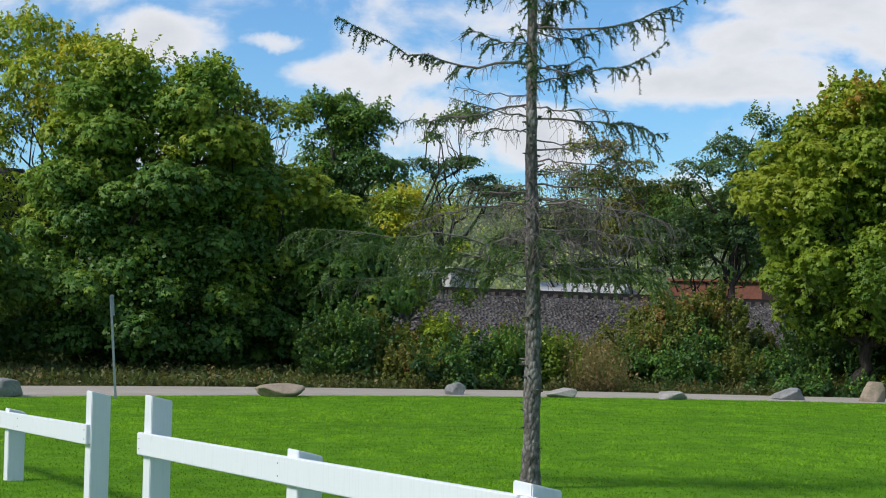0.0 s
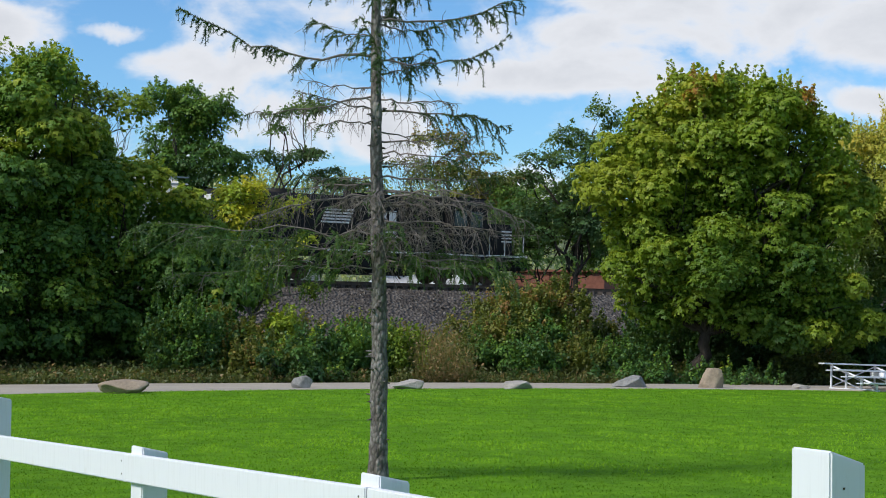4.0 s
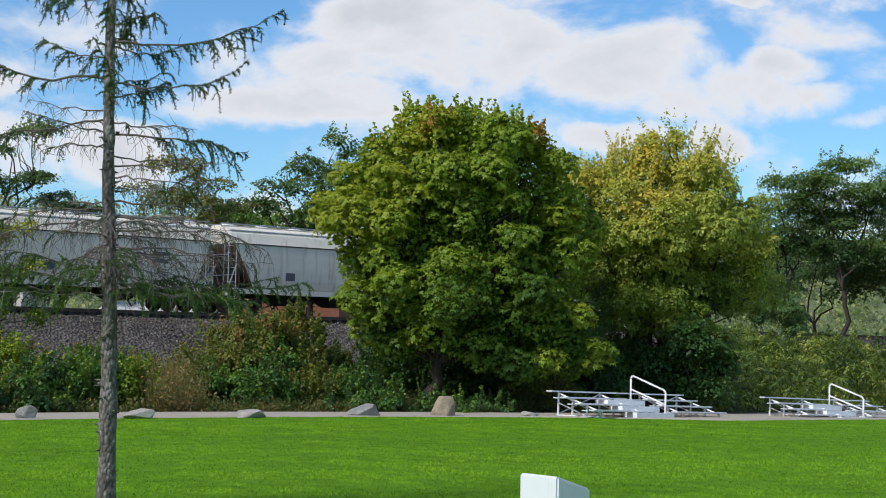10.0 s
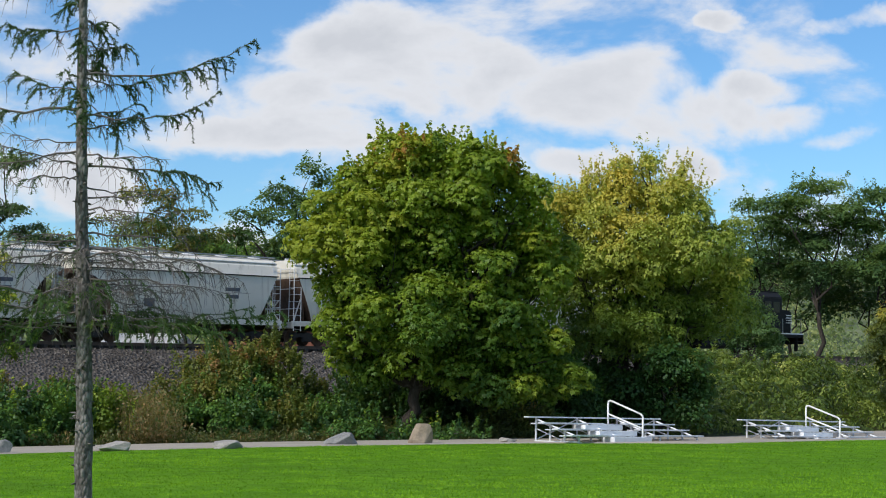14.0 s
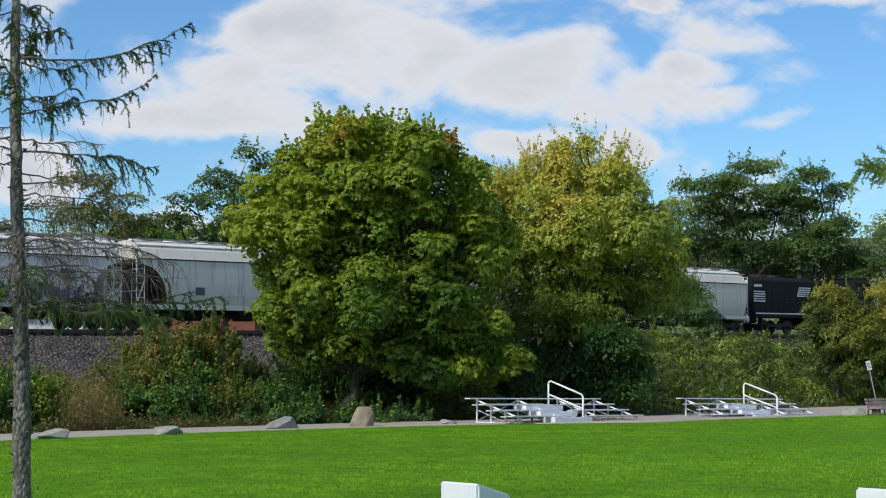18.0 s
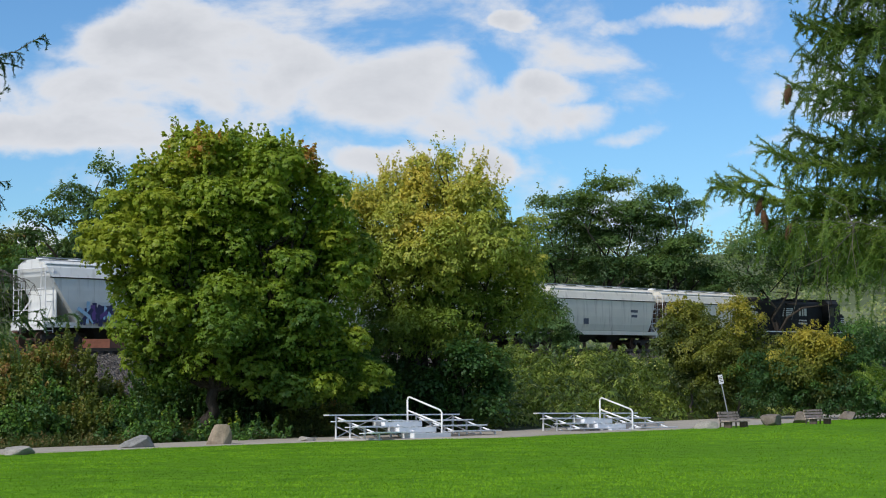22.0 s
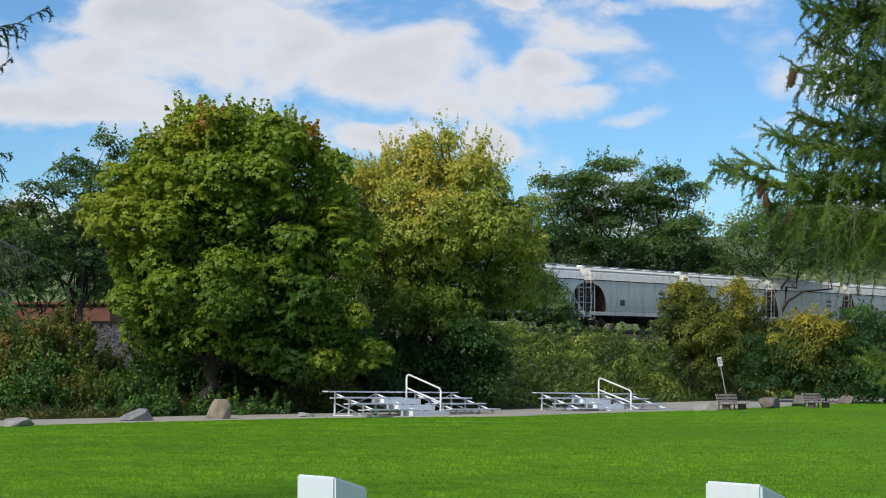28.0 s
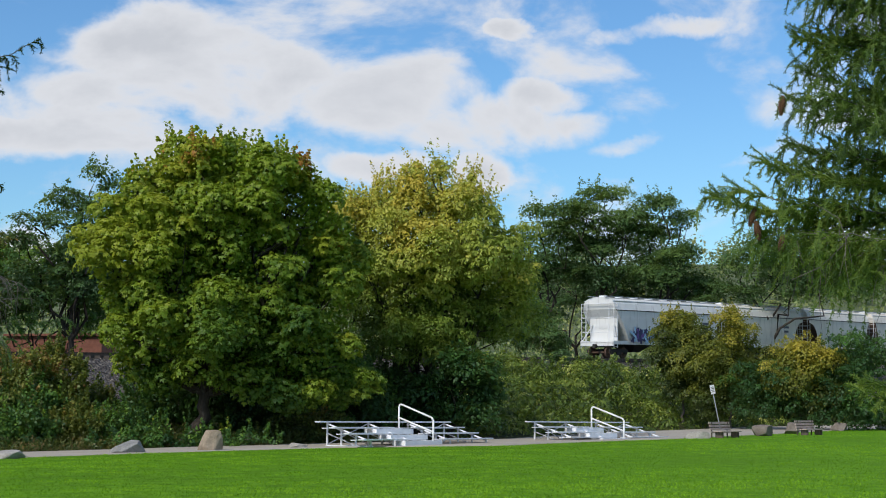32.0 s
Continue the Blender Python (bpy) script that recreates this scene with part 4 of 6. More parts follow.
    # bushes that stand high before the track on the right
    for name, az, d, lob, mat, tint, words in (("yellow_bush", 34.9, 84, [(35.01, 0.72, 0.84, 0.95), (34.28, -0.52, 1.48, 1.05), (35.4, -0.52, 1.27, 1.27), (35.01, 1.34, 0.46, 0.53), (34.5, -1.5, 1.3, 1.0), (35.6, -1.6, 1.2, 0.9)], OLIVE, 0.50, "tall bush turning golden at the railway bank"),
                                               ("yellow_bush", 33.2, 86, [(33.17, 0.94, 0.89, 0.84), (32.75, -0.0, 0.74, 0.84), (33.68, 0.31, 0.84, 0.84), (33.3, -0.9, 0.9, 0.9)], OLIVE, 0.30, "tall yellow-green bush at the railway bank"),
                                               ("yellow_bush", 37.4, 82, [(37.82, -0.31, 1.05, 0.74), (37.01, -0.93, 1.05, 0.84), (37.6, -1.7, 1.2, 0.8)], OLIVE, 0.52, "golden bush behind the benches"),
                                               ("dark_bush", 38.0, 83, [(36.2, -1.55, 1.69, 1.16), (37.8, -1.74, 1.69, 1.05), (39.4, -0.51, 1.69, 1.27), (39.57, -2.13, 1.48, 0.84)], GREEN, 0.0, "wide dark green bush behind the benches"),
                                               ("sumac_bush", 28.0, 92, [(27.96, 1.16, 0.74, 0.95), (28.59, 0.32, 0.63, 0.84), (27.33, 0.74, 0.63, 0.84)], LOCUST, 0.55, "slender blue-green sumac by the track")):
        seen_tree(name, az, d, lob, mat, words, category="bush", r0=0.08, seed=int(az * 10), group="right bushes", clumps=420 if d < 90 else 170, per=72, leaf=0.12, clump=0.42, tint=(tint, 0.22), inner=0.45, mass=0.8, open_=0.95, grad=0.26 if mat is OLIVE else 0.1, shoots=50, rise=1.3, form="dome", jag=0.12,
                  bark=BARK_GREY)


BUSHES = {}  # azimuth, distance, half width, height, tint, seed
# tints of 0.12 to 0.15 paint the understory shade behind the maple
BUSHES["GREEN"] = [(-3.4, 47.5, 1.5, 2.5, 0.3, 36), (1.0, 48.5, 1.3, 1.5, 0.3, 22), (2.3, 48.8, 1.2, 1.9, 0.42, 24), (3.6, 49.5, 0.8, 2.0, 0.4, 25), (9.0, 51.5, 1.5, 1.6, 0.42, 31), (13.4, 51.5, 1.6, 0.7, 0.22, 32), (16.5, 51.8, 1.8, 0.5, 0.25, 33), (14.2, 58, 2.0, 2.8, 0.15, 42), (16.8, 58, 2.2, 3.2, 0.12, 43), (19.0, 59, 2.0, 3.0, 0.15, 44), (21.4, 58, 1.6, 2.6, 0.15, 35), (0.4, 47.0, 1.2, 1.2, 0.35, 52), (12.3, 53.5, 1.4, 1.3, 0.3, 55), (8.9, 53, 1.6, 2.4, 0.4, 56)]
BUSHES["BUSH"] = [(-2.3, 49.5, 1.4, 2.2, 0.5, 21), (7.7, 52.5, 1.2, 2.2, 0.42, 28), (8.5, 54, 1.4, 3.7, 0.62, 29), (9.6, 54, 1.1, 3.3, 0.66, 30), (11.4, 53, 1.2, 0.8, 0.5, 27), (19.4, 55, 1.6, 1.4, 0.35, 34), (5.6, 56, 0.8, 1.2, 0.5, 41), (-1.3, 47.5, 1.3, 1.5, 0.45, 51), (6.9, 52, 1.0, 1.3, 0.35, 53), (10.4, 52.5, 1.3, 1.5, 0.35, 54), (9.9, 55, 1.3, 3.8, 0.6, 57)]
BUSHES["BUSH"] += [(0.2, 55, 1.2, 1.8, 0.55, 91), (2.9, 56, 1.3, 1.5, 0.5, 92), (10.8, 57, 1.2, 2.2, 0.45, 94), (6.4, 55.5, 0.9, 1.6, 0.62, 95)]
# two more kept dark, painting shade beneath the golden tree
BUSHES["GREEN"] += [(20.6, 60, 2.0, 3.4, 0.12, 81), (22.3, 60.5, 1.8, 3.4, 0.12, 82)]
BUSHES["LIME"] = [(-0.3, 50.5, 1.3, 2.1, 0.25, 23), (4.4, 49.5, 0.7, 2.3, 0.2, 26)]


def bush(name, az, d, wide, high, material, tint, seed, label, group="bushes", dens=1.0, leaf=0.115):
    rng = np.random.default_rng(seed)
    lob = [(0, 0, high * 0.36, wide * 0.9, wide * 0.7, high * 0.4)]
    for _ in range(7):
        a = rng.uniform(-1.0, 1.0)
        lob.append((a * wide, rng.normal(0, 0.3) * wide, high * rng.uniform(0.25, 0.95) * (1 - 0.45 * abs(a)), wide * rng.uniform(0.22, 0.42), wide * rng.uniform(0.25, 0.45), high * rng.uniform(0.12, 0.26)))
    n = int(62 * wide * high * dens) + 50
    form = "plume" if seed % 3 == 0 else "dome"
    return tree(name, az, d, lob, material, label, "bush", BARK_GREY, 0.05, seed, group, fork=0.15, clumps=n, per=30, leaf=leaf, clump=0.25, tint=(tint, 0.30), inner=0.3, shoots=int(n * 0.3), rise=2.0, jag=0.22, upness=0.6, mass=0.5, open_=1.15, gap=0.8, squash=0.8, form=form)


def build_bushes():
    words = {"BUSH": "shaggy bush turning yellow and rust", "LIME": "bright yellow-green bush", "GREEN": "dense green bush"}
    mats = {"BUSH": BUSH, "LIME": LIME, "GREEN": GREEN}
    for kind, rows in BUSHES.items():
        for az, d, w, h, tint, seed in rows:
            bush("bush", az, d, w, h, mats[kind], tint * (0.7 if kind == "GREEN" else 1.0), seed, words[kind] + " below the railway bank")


def build_vines():
    """Vine-covered bank between the drive and the track on the right, in overlapping mounds."""
    rng = np.random.default_rng(60)
    M = 9000
    az = rng.uniform(25.0, 39.0, M)
    k = rng.random(M) ** 0.85
    far = np.interp(az, EDGE_AZ, FAR_D)
    a = np.radians(az)
    dtrk = ((TRK_P[0] * TRK_N[0] + TRK_P[1] * TRK_N[1]) + 4.2) / (np.sin(a) * TRK_N[0] + np.cos(a) * TRK_N[1])
    near = np.minimum(far + 2.0, dtrk - 8)
    d = near + (dtrk - near) * k
    x, y = d * np.sin(a), d * np.cos(a)
    s, q = track_sq(x, y)
    low, top = lawn_z(near), 1.87 - 0.0125 * s - 1.15
    z = low + (top - low) * k ** 0.75 + 0.60 * np.sin(np.pi * np.clip(k * 0.9, 0, 1))
    lump = np.array([noise.noise(Vector((xx * 0.3, yy * 0.3, 0.0))) + 0.6 * noise.noise(Vector((xx * 0.8, yy * 0.8, 4.0))) for xx, yy in zip(x, y)])
    z += 0.85 * lump + rng.normal(0, 0.16, M)
    c = np.column_stack([x, y, z])
    keep = spaced(c, 1.35, rng, 420)
    mounds = [(tuple(c[k] - np.array([0, 0, 0.35])), (rng.uniform(0.9, 1.6), rng.uniform(0.8, 1.2), rng.uniform(0.6, 1.15))) for k in keep]
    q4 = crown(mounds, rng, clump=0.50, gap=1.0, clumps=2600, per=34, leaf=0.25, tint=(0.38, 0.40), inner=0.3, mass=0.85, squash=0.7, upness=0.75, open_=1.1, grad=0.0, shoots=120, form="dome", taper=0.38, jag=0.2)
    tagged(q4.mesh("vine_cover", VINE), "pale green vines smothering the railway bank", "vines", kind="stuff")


def needle_twigs(q, pts, rng, per=34, length=0.05, width=0.010, tint=0.4, fluff=1.0, core=0.0):
    """Brushes of needles round twig lines; pts is a list of polylines."""
    cs, nn, al, tt = [], [], [], []
    for p in pts:
        m = max(4, int(per * np.linalg.norm(np.diff(p, axis=0), axis=1).sum() / 0.3))
        k = rng.random(m) * (len(p) - 1.001)
        i = k.astype(int)
        f = (k - i)[:, None]
        c = p[i] * (1 - f) + p[i + 1] * f
        t = unit(p[i + 1] - p[i])
        r = unit(np.cross(t, rng.normal(0, 1, (m, 3))))
        way = unit(t * 0.85 + r * fluff)
        own = tint + rng.normal(0, 0.14)
        cs.append(c + way * length * 0.45)
        al.append(way)
        nn.append(unit(np.cross(t, r) + rng.normal(0, 0.3, (m, 3))))
        tt.append(np.full(m, own) + rng.normal(0, 0.1, m))
        if core:
            q.tube(p, np.linspace(core, core * 0.45, len(p)), 4, own - 0.1)
    if cs:
        c = np.concatenate(cs)
        q.leaves(c, np.concatenate(nn), np.concatenate(al), length * rng.uniform(0.7, 1.2, len(c)), width, np.concatenate(tt))


def bough(wood, base, az, length, rise, tipup, rng, r0=0.022, hang=0.35, green=1.0, twig_list=None, dead_list=None, step=0.07, bare=0.25, sprigs=False):
    """One bough: a line that sags and turns up at its tip, with strands hanging from it and, where asked, sprigs beside it."""
    n = 12
    k = np.linspace(0, 1, n)
    a = radians(az)
    h = k * length
    z = rise * k * length - 0.14 * length * k * (1 - k) + tipup * length * k ** 3
    p = np.column_stack([base[0] + np.cos(a) * h, base[1] + np.sin(a) * h, base[2] + z])
    p[1:] += (rng.normal(0, 0.010, (n - 1, 3)) + np.cumsum(rng.normal(0, 0.007, (n - 1, 3)), axis=0)) * length
    wood.append((p, np.linspace(r0, r0 * 0.2, n)))
    lat0 = np.array([-math.sin(a), math.cos(a), 0])
    m = int(length / step)
    phase = rng.uniform(0, 6.28)
    for j in range(m):
        u = 0.10 + 0.90 * j / m
        i = min(int(u * (n - 1)), n - 2)
        c = p[i] + (p[i + 1] - p[i]) * (u * (n - 1) - i)
        fwd = unit(p[i + 1] - p[i])
        if rng.random() < 0.12 + 0.22 * math.sin(11 * u + phase):
            continue
        live = u > bare * rng.uniform(0.6, 1.4) and rng.random() < green
        L = hang * (0.30 + 1.05 * rng.random() ** 1.4) * (0.75 + 0.35 * math.sin(math.pi * u))
        way = unit(fwd * rng.uniform(0.2, 0.9) + lat0 * rng.uniform(-0.9, 0.9))
        droop = np.array([0, 0, -L * rng.uniform(0.55, 1.05)])
        q1 = c + way * L * 0.32 + droop * 0.10
        q2 = q1 + way * L * 0.20 + droop * 0.34
        q3 = q2 + way * L * 0.06 + droop * 0.46 + rng.normal(0, 0.04, 3) * L
        line = np.array([c, q1, q2, q3])
        if live:
            twig_list.append(line)
            cross = unit(np.cross(way, np.array([0, 0, 1.0])))
            for foot in ((c + q1) / 2, q1, (q1 + q2) / 2, q2):
                if rng.random() < 0.75:
                    e = foot + (way * rng.uniform(0.1, 0.5) + cross * rng.uniform(-0.8, 0.8)) * L * 0.40 + droop * rng.uniform(0.1, 0.42)
                    twig_list.append(np.array([foot, (foot + e) / 2 + np.array([0, 0, 0.03 * L]), e]))
        else:
            dead_list.append(line)
            for _ in range(2):
                e2 = q1 + rng.normal(0, 0.35, 3) * L + np.array([0, 0, -0.35 * L])
                dead_list.append(np.array([q1, (q1 + e2) / 2 + rng.normal(0, 0.05, 3) * L, e2]))
        if sprigs and u > 0.3:
            for side in (-1, 1):
                e = c + fwd * rng.uniform(0.06, 0.17) + lat0 * side * rng.uniform(0.03, 0.15) + np.array([0, 0, rng.uniform(-0.05, 0.09)])
                twig_list.append(np.array([c, (c + e) / 2 + np.array([0, 0, 0.012]), e]))
    if green > 0.2:
        twig_list.append(p[5:])
    return p


def build_front_spruce():
    """The thin spruce on the lawn: bare trunk, a band of dead twigs, sparse green boughs above."""
    rng = np.random.default_rng(71)
    x, y = at(3.52, 14.4)
    ob = root("spruce_tree", Matrix.Translation((x, y, float(ground_z(x, y)) - 0.02)) @ Matrix.Rotation(-radians(3.52), 4, "Z"), "thin spruce with a bare scaly trunk and sparse drooping boughs", "tree")
    H = 7.2
    k = np.linspace(0, 1, 70)
    pts = np.column_stack([-0.10 * k + 0.016 * np.sin(k * 9) + 0.004 * rng.normal(0, 1, 70), 0 * k, k * H])
    rad = 0.076 * (1 - k) ** 0.9 + 0.012
    rad[:4] += [0.022, 0.012, 0.006, 0.003]
    rad = rad * (1 + 0.055 * rng.normal(0, 1, 70))
    tq = Quads()
    tq.tube(pts, rad, 14)
    for _ in range(110):  # stubs of lost branches
        h = rng.uniform(0.3, 3.6)
        a = rng.uniform(0, 2 * math.pi)
        c = np.array([-0.1 * h / H, 0, h])
        dr = np.array([math.cos(a), math.sin(a), rng.uniform(-0.2, 0.3)])
        tq.tube(np.array([c + dr * 0.055, c + dr * rng.uniform(0.082, 0.125)]), [0.013, 0.005], 5)
    tq.mesh("trunk", BARK_SPRUCE, ob, smooth=True)
    wood, live, low, dead = [], [], [], []
    # the boughs that stand out: height, direction (0 right, 180 left, 270 towards the lawn), length, rise, tip lift, hang, green share
    main = [(3.98, 178, 1.95, 0.14, 0.12, 0.24, 0.95), (4.32, 2, 1.55, 0.10, 0.16, 0.30, 0.95), (3.95, 6, 1.25, 0.06, 0.20, 0.28, 0.9), (3.62, 172, 1.25, -0.18, 0.02, 0.26, 0.2),
            (3.47, 4, 1.3, 0.06, -0.14, 0.30, 0.8), (2.30, 182, 2.25, 0.16, -0.16, 0.40, 0.85), (2.15, 176, 2.0, 0.06, -0.12, 0.36, 0.7), (2.2, 188, 1.7, 0.12, -0.12, 0.36, 0.8), (2.10, 170, 1.7, 0.18, -0.10, 0.40, 0.9), (2.0, 193, 1.3, 0.10, -0.08, 0.36, 0.9), (2.2, 10, 1.0, 0.02, -0.1, 0.36, 0.6), (2.12, 2, 1.75, 0.04, -0.02, 0.20, 0.95), (2.05, 357, 1.55, 0.02, 0.02, 0.22, 0.95), (2.05, 350, 1.3, 0.05, -0.12, 0.34, 0.45),
            (2.85, 8, 1.15, 0.06, -0.05, 0.28, 0.5), (2.85, 176, 0.8, 0.05, -0.05, 0.28, 0.6), (2.72, 355, 1.45, 0.02, -0.20, 0.38, 0.02), (2.70, 175, 1.2, 0.0, -0.22, 0.38, 0.04)]
    rest = []
    for h in np.arange(3.72, 5.4, 0.115):  # live boughs above
        rest.append((h, rng.uniform(0, 360), rng.uniform(0.65, 1.0), rng.uniform(0.0, 0.25), 0.1, 0.30, rng.uniform(0.65, 0.95)))
    for h in np.arange(2.98, 3.7, 0.1):  # thin bare ones between
        rest.append((h, rng.choice([0, 180]) + rng.normal(0, 25), rng.uniform(0.5, 1.0), rng.uniform(-0.2, 0.2), -0.03, 0.27, 0.08))
    for h in np.arange(2.24, 2.80, 0.034):  # the dead band
        rest.append((h, rng.choice([0, 180, 0, 180, 90, 270]) + rng.normal(0, 26), rng.uniform(0.4, 1.35), rng.uniform(-0.12, 0.16), rng.uniform(-0.25, 0.0), 0.34, 0.06))
    for h in np.arange(2.05, 2.36, 0.05):  # short green tufts below it
        rest.append((h, rng.uniform(0, 360), rng.uniform(0.4, 0.75), rng.uniform(-0.05, 0.1), 0.1, 0.32, 0.95))
    for h in np.arange(5.4, 7.0, 0.16):
        for _ in range(3):
            rest.append((h, rng.uniform(0, 360), 0.85 * (7.3 - h) / 1.8 + 0.15, 0.25, 0.1, 0.25, 0.95))
    for h, a, L, rise, tip, hang, green in main + rest:
        far_left = L > 1.6 and h < 3
        bough(wood, (-0.1 * h / H, 0, h), a, L, rise, tip, rng, (0.005 + 0.005 * L) * (0.6 if h < 2.4 else 1.0), hang, green, low if h < 2.6 else live, dead, 0.040 if far_left else 0.040, 0.3 if h > 2.5 else 0.15)
    for p, r in wood:
        bq = Quads()
        bq.tube(p, r, 5)
        bq.mesh("bough", TWIG, ob, smooth=True)
    dq = Quads()
    for p in dead:
        dq.tube(p, np.linspace(0.0034, 0.0014, len(p)), 3)
    tagged(dq.mesh("twig", TWIG, ob, "bare grey dead twigs"), kind="stuff")
    nq = Quads()
    needle_twigs(nq, live, rng, 62, 0.028, 0.0060, 0.16, core=0.0060)
    needle_twigs(nq, low, rng, 62, 0.028, 0.0060, 0.46, core=0.0050)
    nq.mesh("needles", NEEDLE, ob, "dark green drooping needles")


def cone_mesh(rng):
    """A hanging cone of overlapping scales."""
    bm = bmesh.new()
    rings, seg = 11, 10
    for r in range(rings):
        f = r / (rings - 1)
        w = 0.021 * math.sin(math.pi * (0.12 + 0.80 * f)) + 0.003
        for s in range(seg):
            a = 2 * math.pi * (s + 0.5 * (r % 2)) / seg
            c = Vector((math.cos(a), math.sin(a), 0))
            t = Vector((-math.sin(a), math.cos(a), 0))
            z = -0.115 * f
            vs = [bm.verts.new(c * w * 0.6 + Vector((0, 0, z + 0.008))), bm.verts.new(c * w + t * 0.008 + Vector((0, 0, z - 0.004))), bm.verts.new(c * (w + 0.004) + Vector((0, 0, z - 0.013))), bm.verts.new(c * w - t * 0.008 + Vector((0, 0, z - 0.004)))]
            bm.faces.new(vs)
    bmesh.ops.create_uvsphere(bm, u_segments=8, v_segments=6, radius=0.5, matrix=Matrix.Translation((0, 0, -0.058)) @ Matrix.Diagonal((0.032, 0.032, 0.115, 1)))
    return bm


def build_near_spruce():
    """The dense spruce close by on the right, with cones; its stem stands just out of view."""
    rng = np.random.default_rng(81)
    az0, d0 = 44.2, 10.2
    x, y = at(az0, d0)
    ob = root("spruce_tree", Matrix.Translation((x, y, 0)) @ Matrix.Rotation(-radians(az0), 4, "Z"), "dense green spruce hung with brown cones", "tree")
    H = 7.5
    k = np.linspace(0, 1, 24)
    tq = Quads()
    tq.tube(np.column_stack([0 * k, 0 * k, k * H]), 0.15 * (1 - k) + 0.01, 10)
    tq.mesh("trunk", BARK_SPRUCE, ob, smooth=True)
    wood, live, fresh, pale, rear, dead = [], [], [], [], [], []
    for h in np.concatenate([np.arange(2.85, 4.5, 0.19), np.arange(4.5, 7.2, 0.2)]):
        seen = h < 4.5
        reach = 1.20 - 0.05 * (h - 3.0)
        for j in range(5):
            a = rng.uniform(135, 230) if j < 3 else rng.uniform(-100, 110)
            bough(wood, (0, 0, h), a, reach * rng.uniform(0.72, 1.08), 0.04, 0.08, rng, 0.012, 0.44, 1.0, live if seen and j < 3 else rear, dead, 0.055 if seen and j < 3 else 0.12, 0.15, seen and j < 3)
    # boughs that reach out towards the stands: height, direction, length, rise, tip lift, hang
    reach = [(2.52, 178, 1.80, 0.0, 0.10, 0.30), (2.50, 187, 1.60, 0.0, 0.06, 0.38), (2.48, 170, 1.55, 0.0, 0.06, 0.42), (2.70, 174, 1.45, 0.06, 0.06, 0.26), (2.62, 192, 1.35, 0.04, 0.06, 0.30),
             (3.28, 176, 1.26, 0.0, 0.02, 0.30), (3.62, 183, 1.20, 0.0, 0.08, 0.34), (3.98, 180, 1.32, 0.0, 0.05, 0.34), (2.85, 165, 1.15, 0.0, 0.05, 0.30), (1.40, 176, 0.86, 0.0, 0.05, 0.16), (1.32, 190, 0.80, 0.0, 0.02, 0.16)]
    tips = []
    for h, a, L, rise, tip, hang in reach:
        tips.append(bough(wood, (0, 0, h), a, L, rise, tip, rng, 0.012, hang, 1.0, live if h > 3 else fresh, dead, 0.036, 0.15, True))
    # long thin hanging strands below them, their sunlit look put into a paler tint
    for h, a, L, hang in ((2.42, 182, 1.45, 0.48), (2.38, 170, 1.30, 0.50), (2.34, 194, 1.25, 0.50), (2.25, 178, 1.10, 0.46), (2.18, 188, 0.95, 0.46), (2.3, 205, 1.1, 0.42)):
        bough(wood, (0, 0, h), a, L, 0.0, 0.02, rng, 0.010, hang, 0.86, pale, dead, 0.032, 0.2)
    for p, r in wood:
        bq = Quads()
        bq.tube(p, r, 5)
        bq.mesh("bough", BARK_SPRUCE, ob, smooth=True)
    tw = Quads()
    for p in dead:
        tw.tube(p, np.linspace(0.003, 0.0015, len(p)), 3)
    tagged(tw.mesh("twig", TWIG, ob, "thin grey bare twigs"), kind="stuff")
    nq = Quads()
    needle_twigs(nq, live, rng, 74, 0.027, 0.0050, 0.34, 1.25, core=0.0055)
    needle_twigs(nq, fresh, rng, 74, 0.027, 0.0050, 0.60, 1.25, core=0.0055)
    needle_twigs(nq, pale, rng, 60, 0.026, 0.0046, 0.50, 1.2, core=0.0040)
    needle_twigs(nq, rear, rng, 16, 0.06, 0.02, 0.35)
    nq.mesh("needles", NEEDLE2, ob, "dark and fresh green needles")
    for line, k, drop in ((tips[0], 9, 0.0), (tips[0], 9, 0.09), (tips[0], 8, 0.15), (tips[5], 11, 0.0), (tips[7], 11, 0.0)):
        bm = cone_mesh(rng)
        bm.transform(Matrix.Translation(tuple(line[k] - np.array([0, 0.10, drop]))) @ Matrix.Rotation(rng.normal(0, 0.25), 4, "Y"))
        part("cone", bm, CONE, ob, "brown hanging cone")


def build_grass():
    rng = np.random.default_rng(91)
    N = 260000
    az = rng.uniform(-19, 44, N)
    d = 7.0 + (np.interp(az, EDGE_AZ, NEAR_D) - 0.1 - 7.0) * rng.random(N) ** 1.35
    a = np.radians(az)
    x, y = d * np.sin(a), d * np.cos(a)
    h = rng.uniform(0.015, 0.045, N)
    lean = np.column_stack([rng.normal(0, 0.4, N), rng.normal(0, 0.4, N), np.ones(N)])
    q = Quads()
    patch = np.array([noise.noise(Vector((u * 0.8, v * 0.55, 3.0))) + 0.7 * noise.noise(Vector((u * 0.12, v * 0.12, 7.0))) + 0.9 * noise.noise(Vector((u * 3.0, v * 1.6, 9.0))) for u, v in zip(x, y)])
    h *= 1 + 0.9 * np.clip(patch, -0.5, 1.2)
    c = np.column_stack([x, y, ground_z(x, y) + h * 0.42])
    q.leaves(c, unit(rng.normal(0, 0.75, (N, 3)) * np.array([1, 1, 0.2]) + np.array([0, 0, 0.8])), lean, h, 0.0055 + 0.00042 * d, np.clip(0.5 + 1.0 * patch + rng.normal(0, 0.03, N), 0.08, 1))
    tagged(q.mesh("grass_blades", BLADE), "short mown green grass blades on the lawn", "grass", kind="stuff")


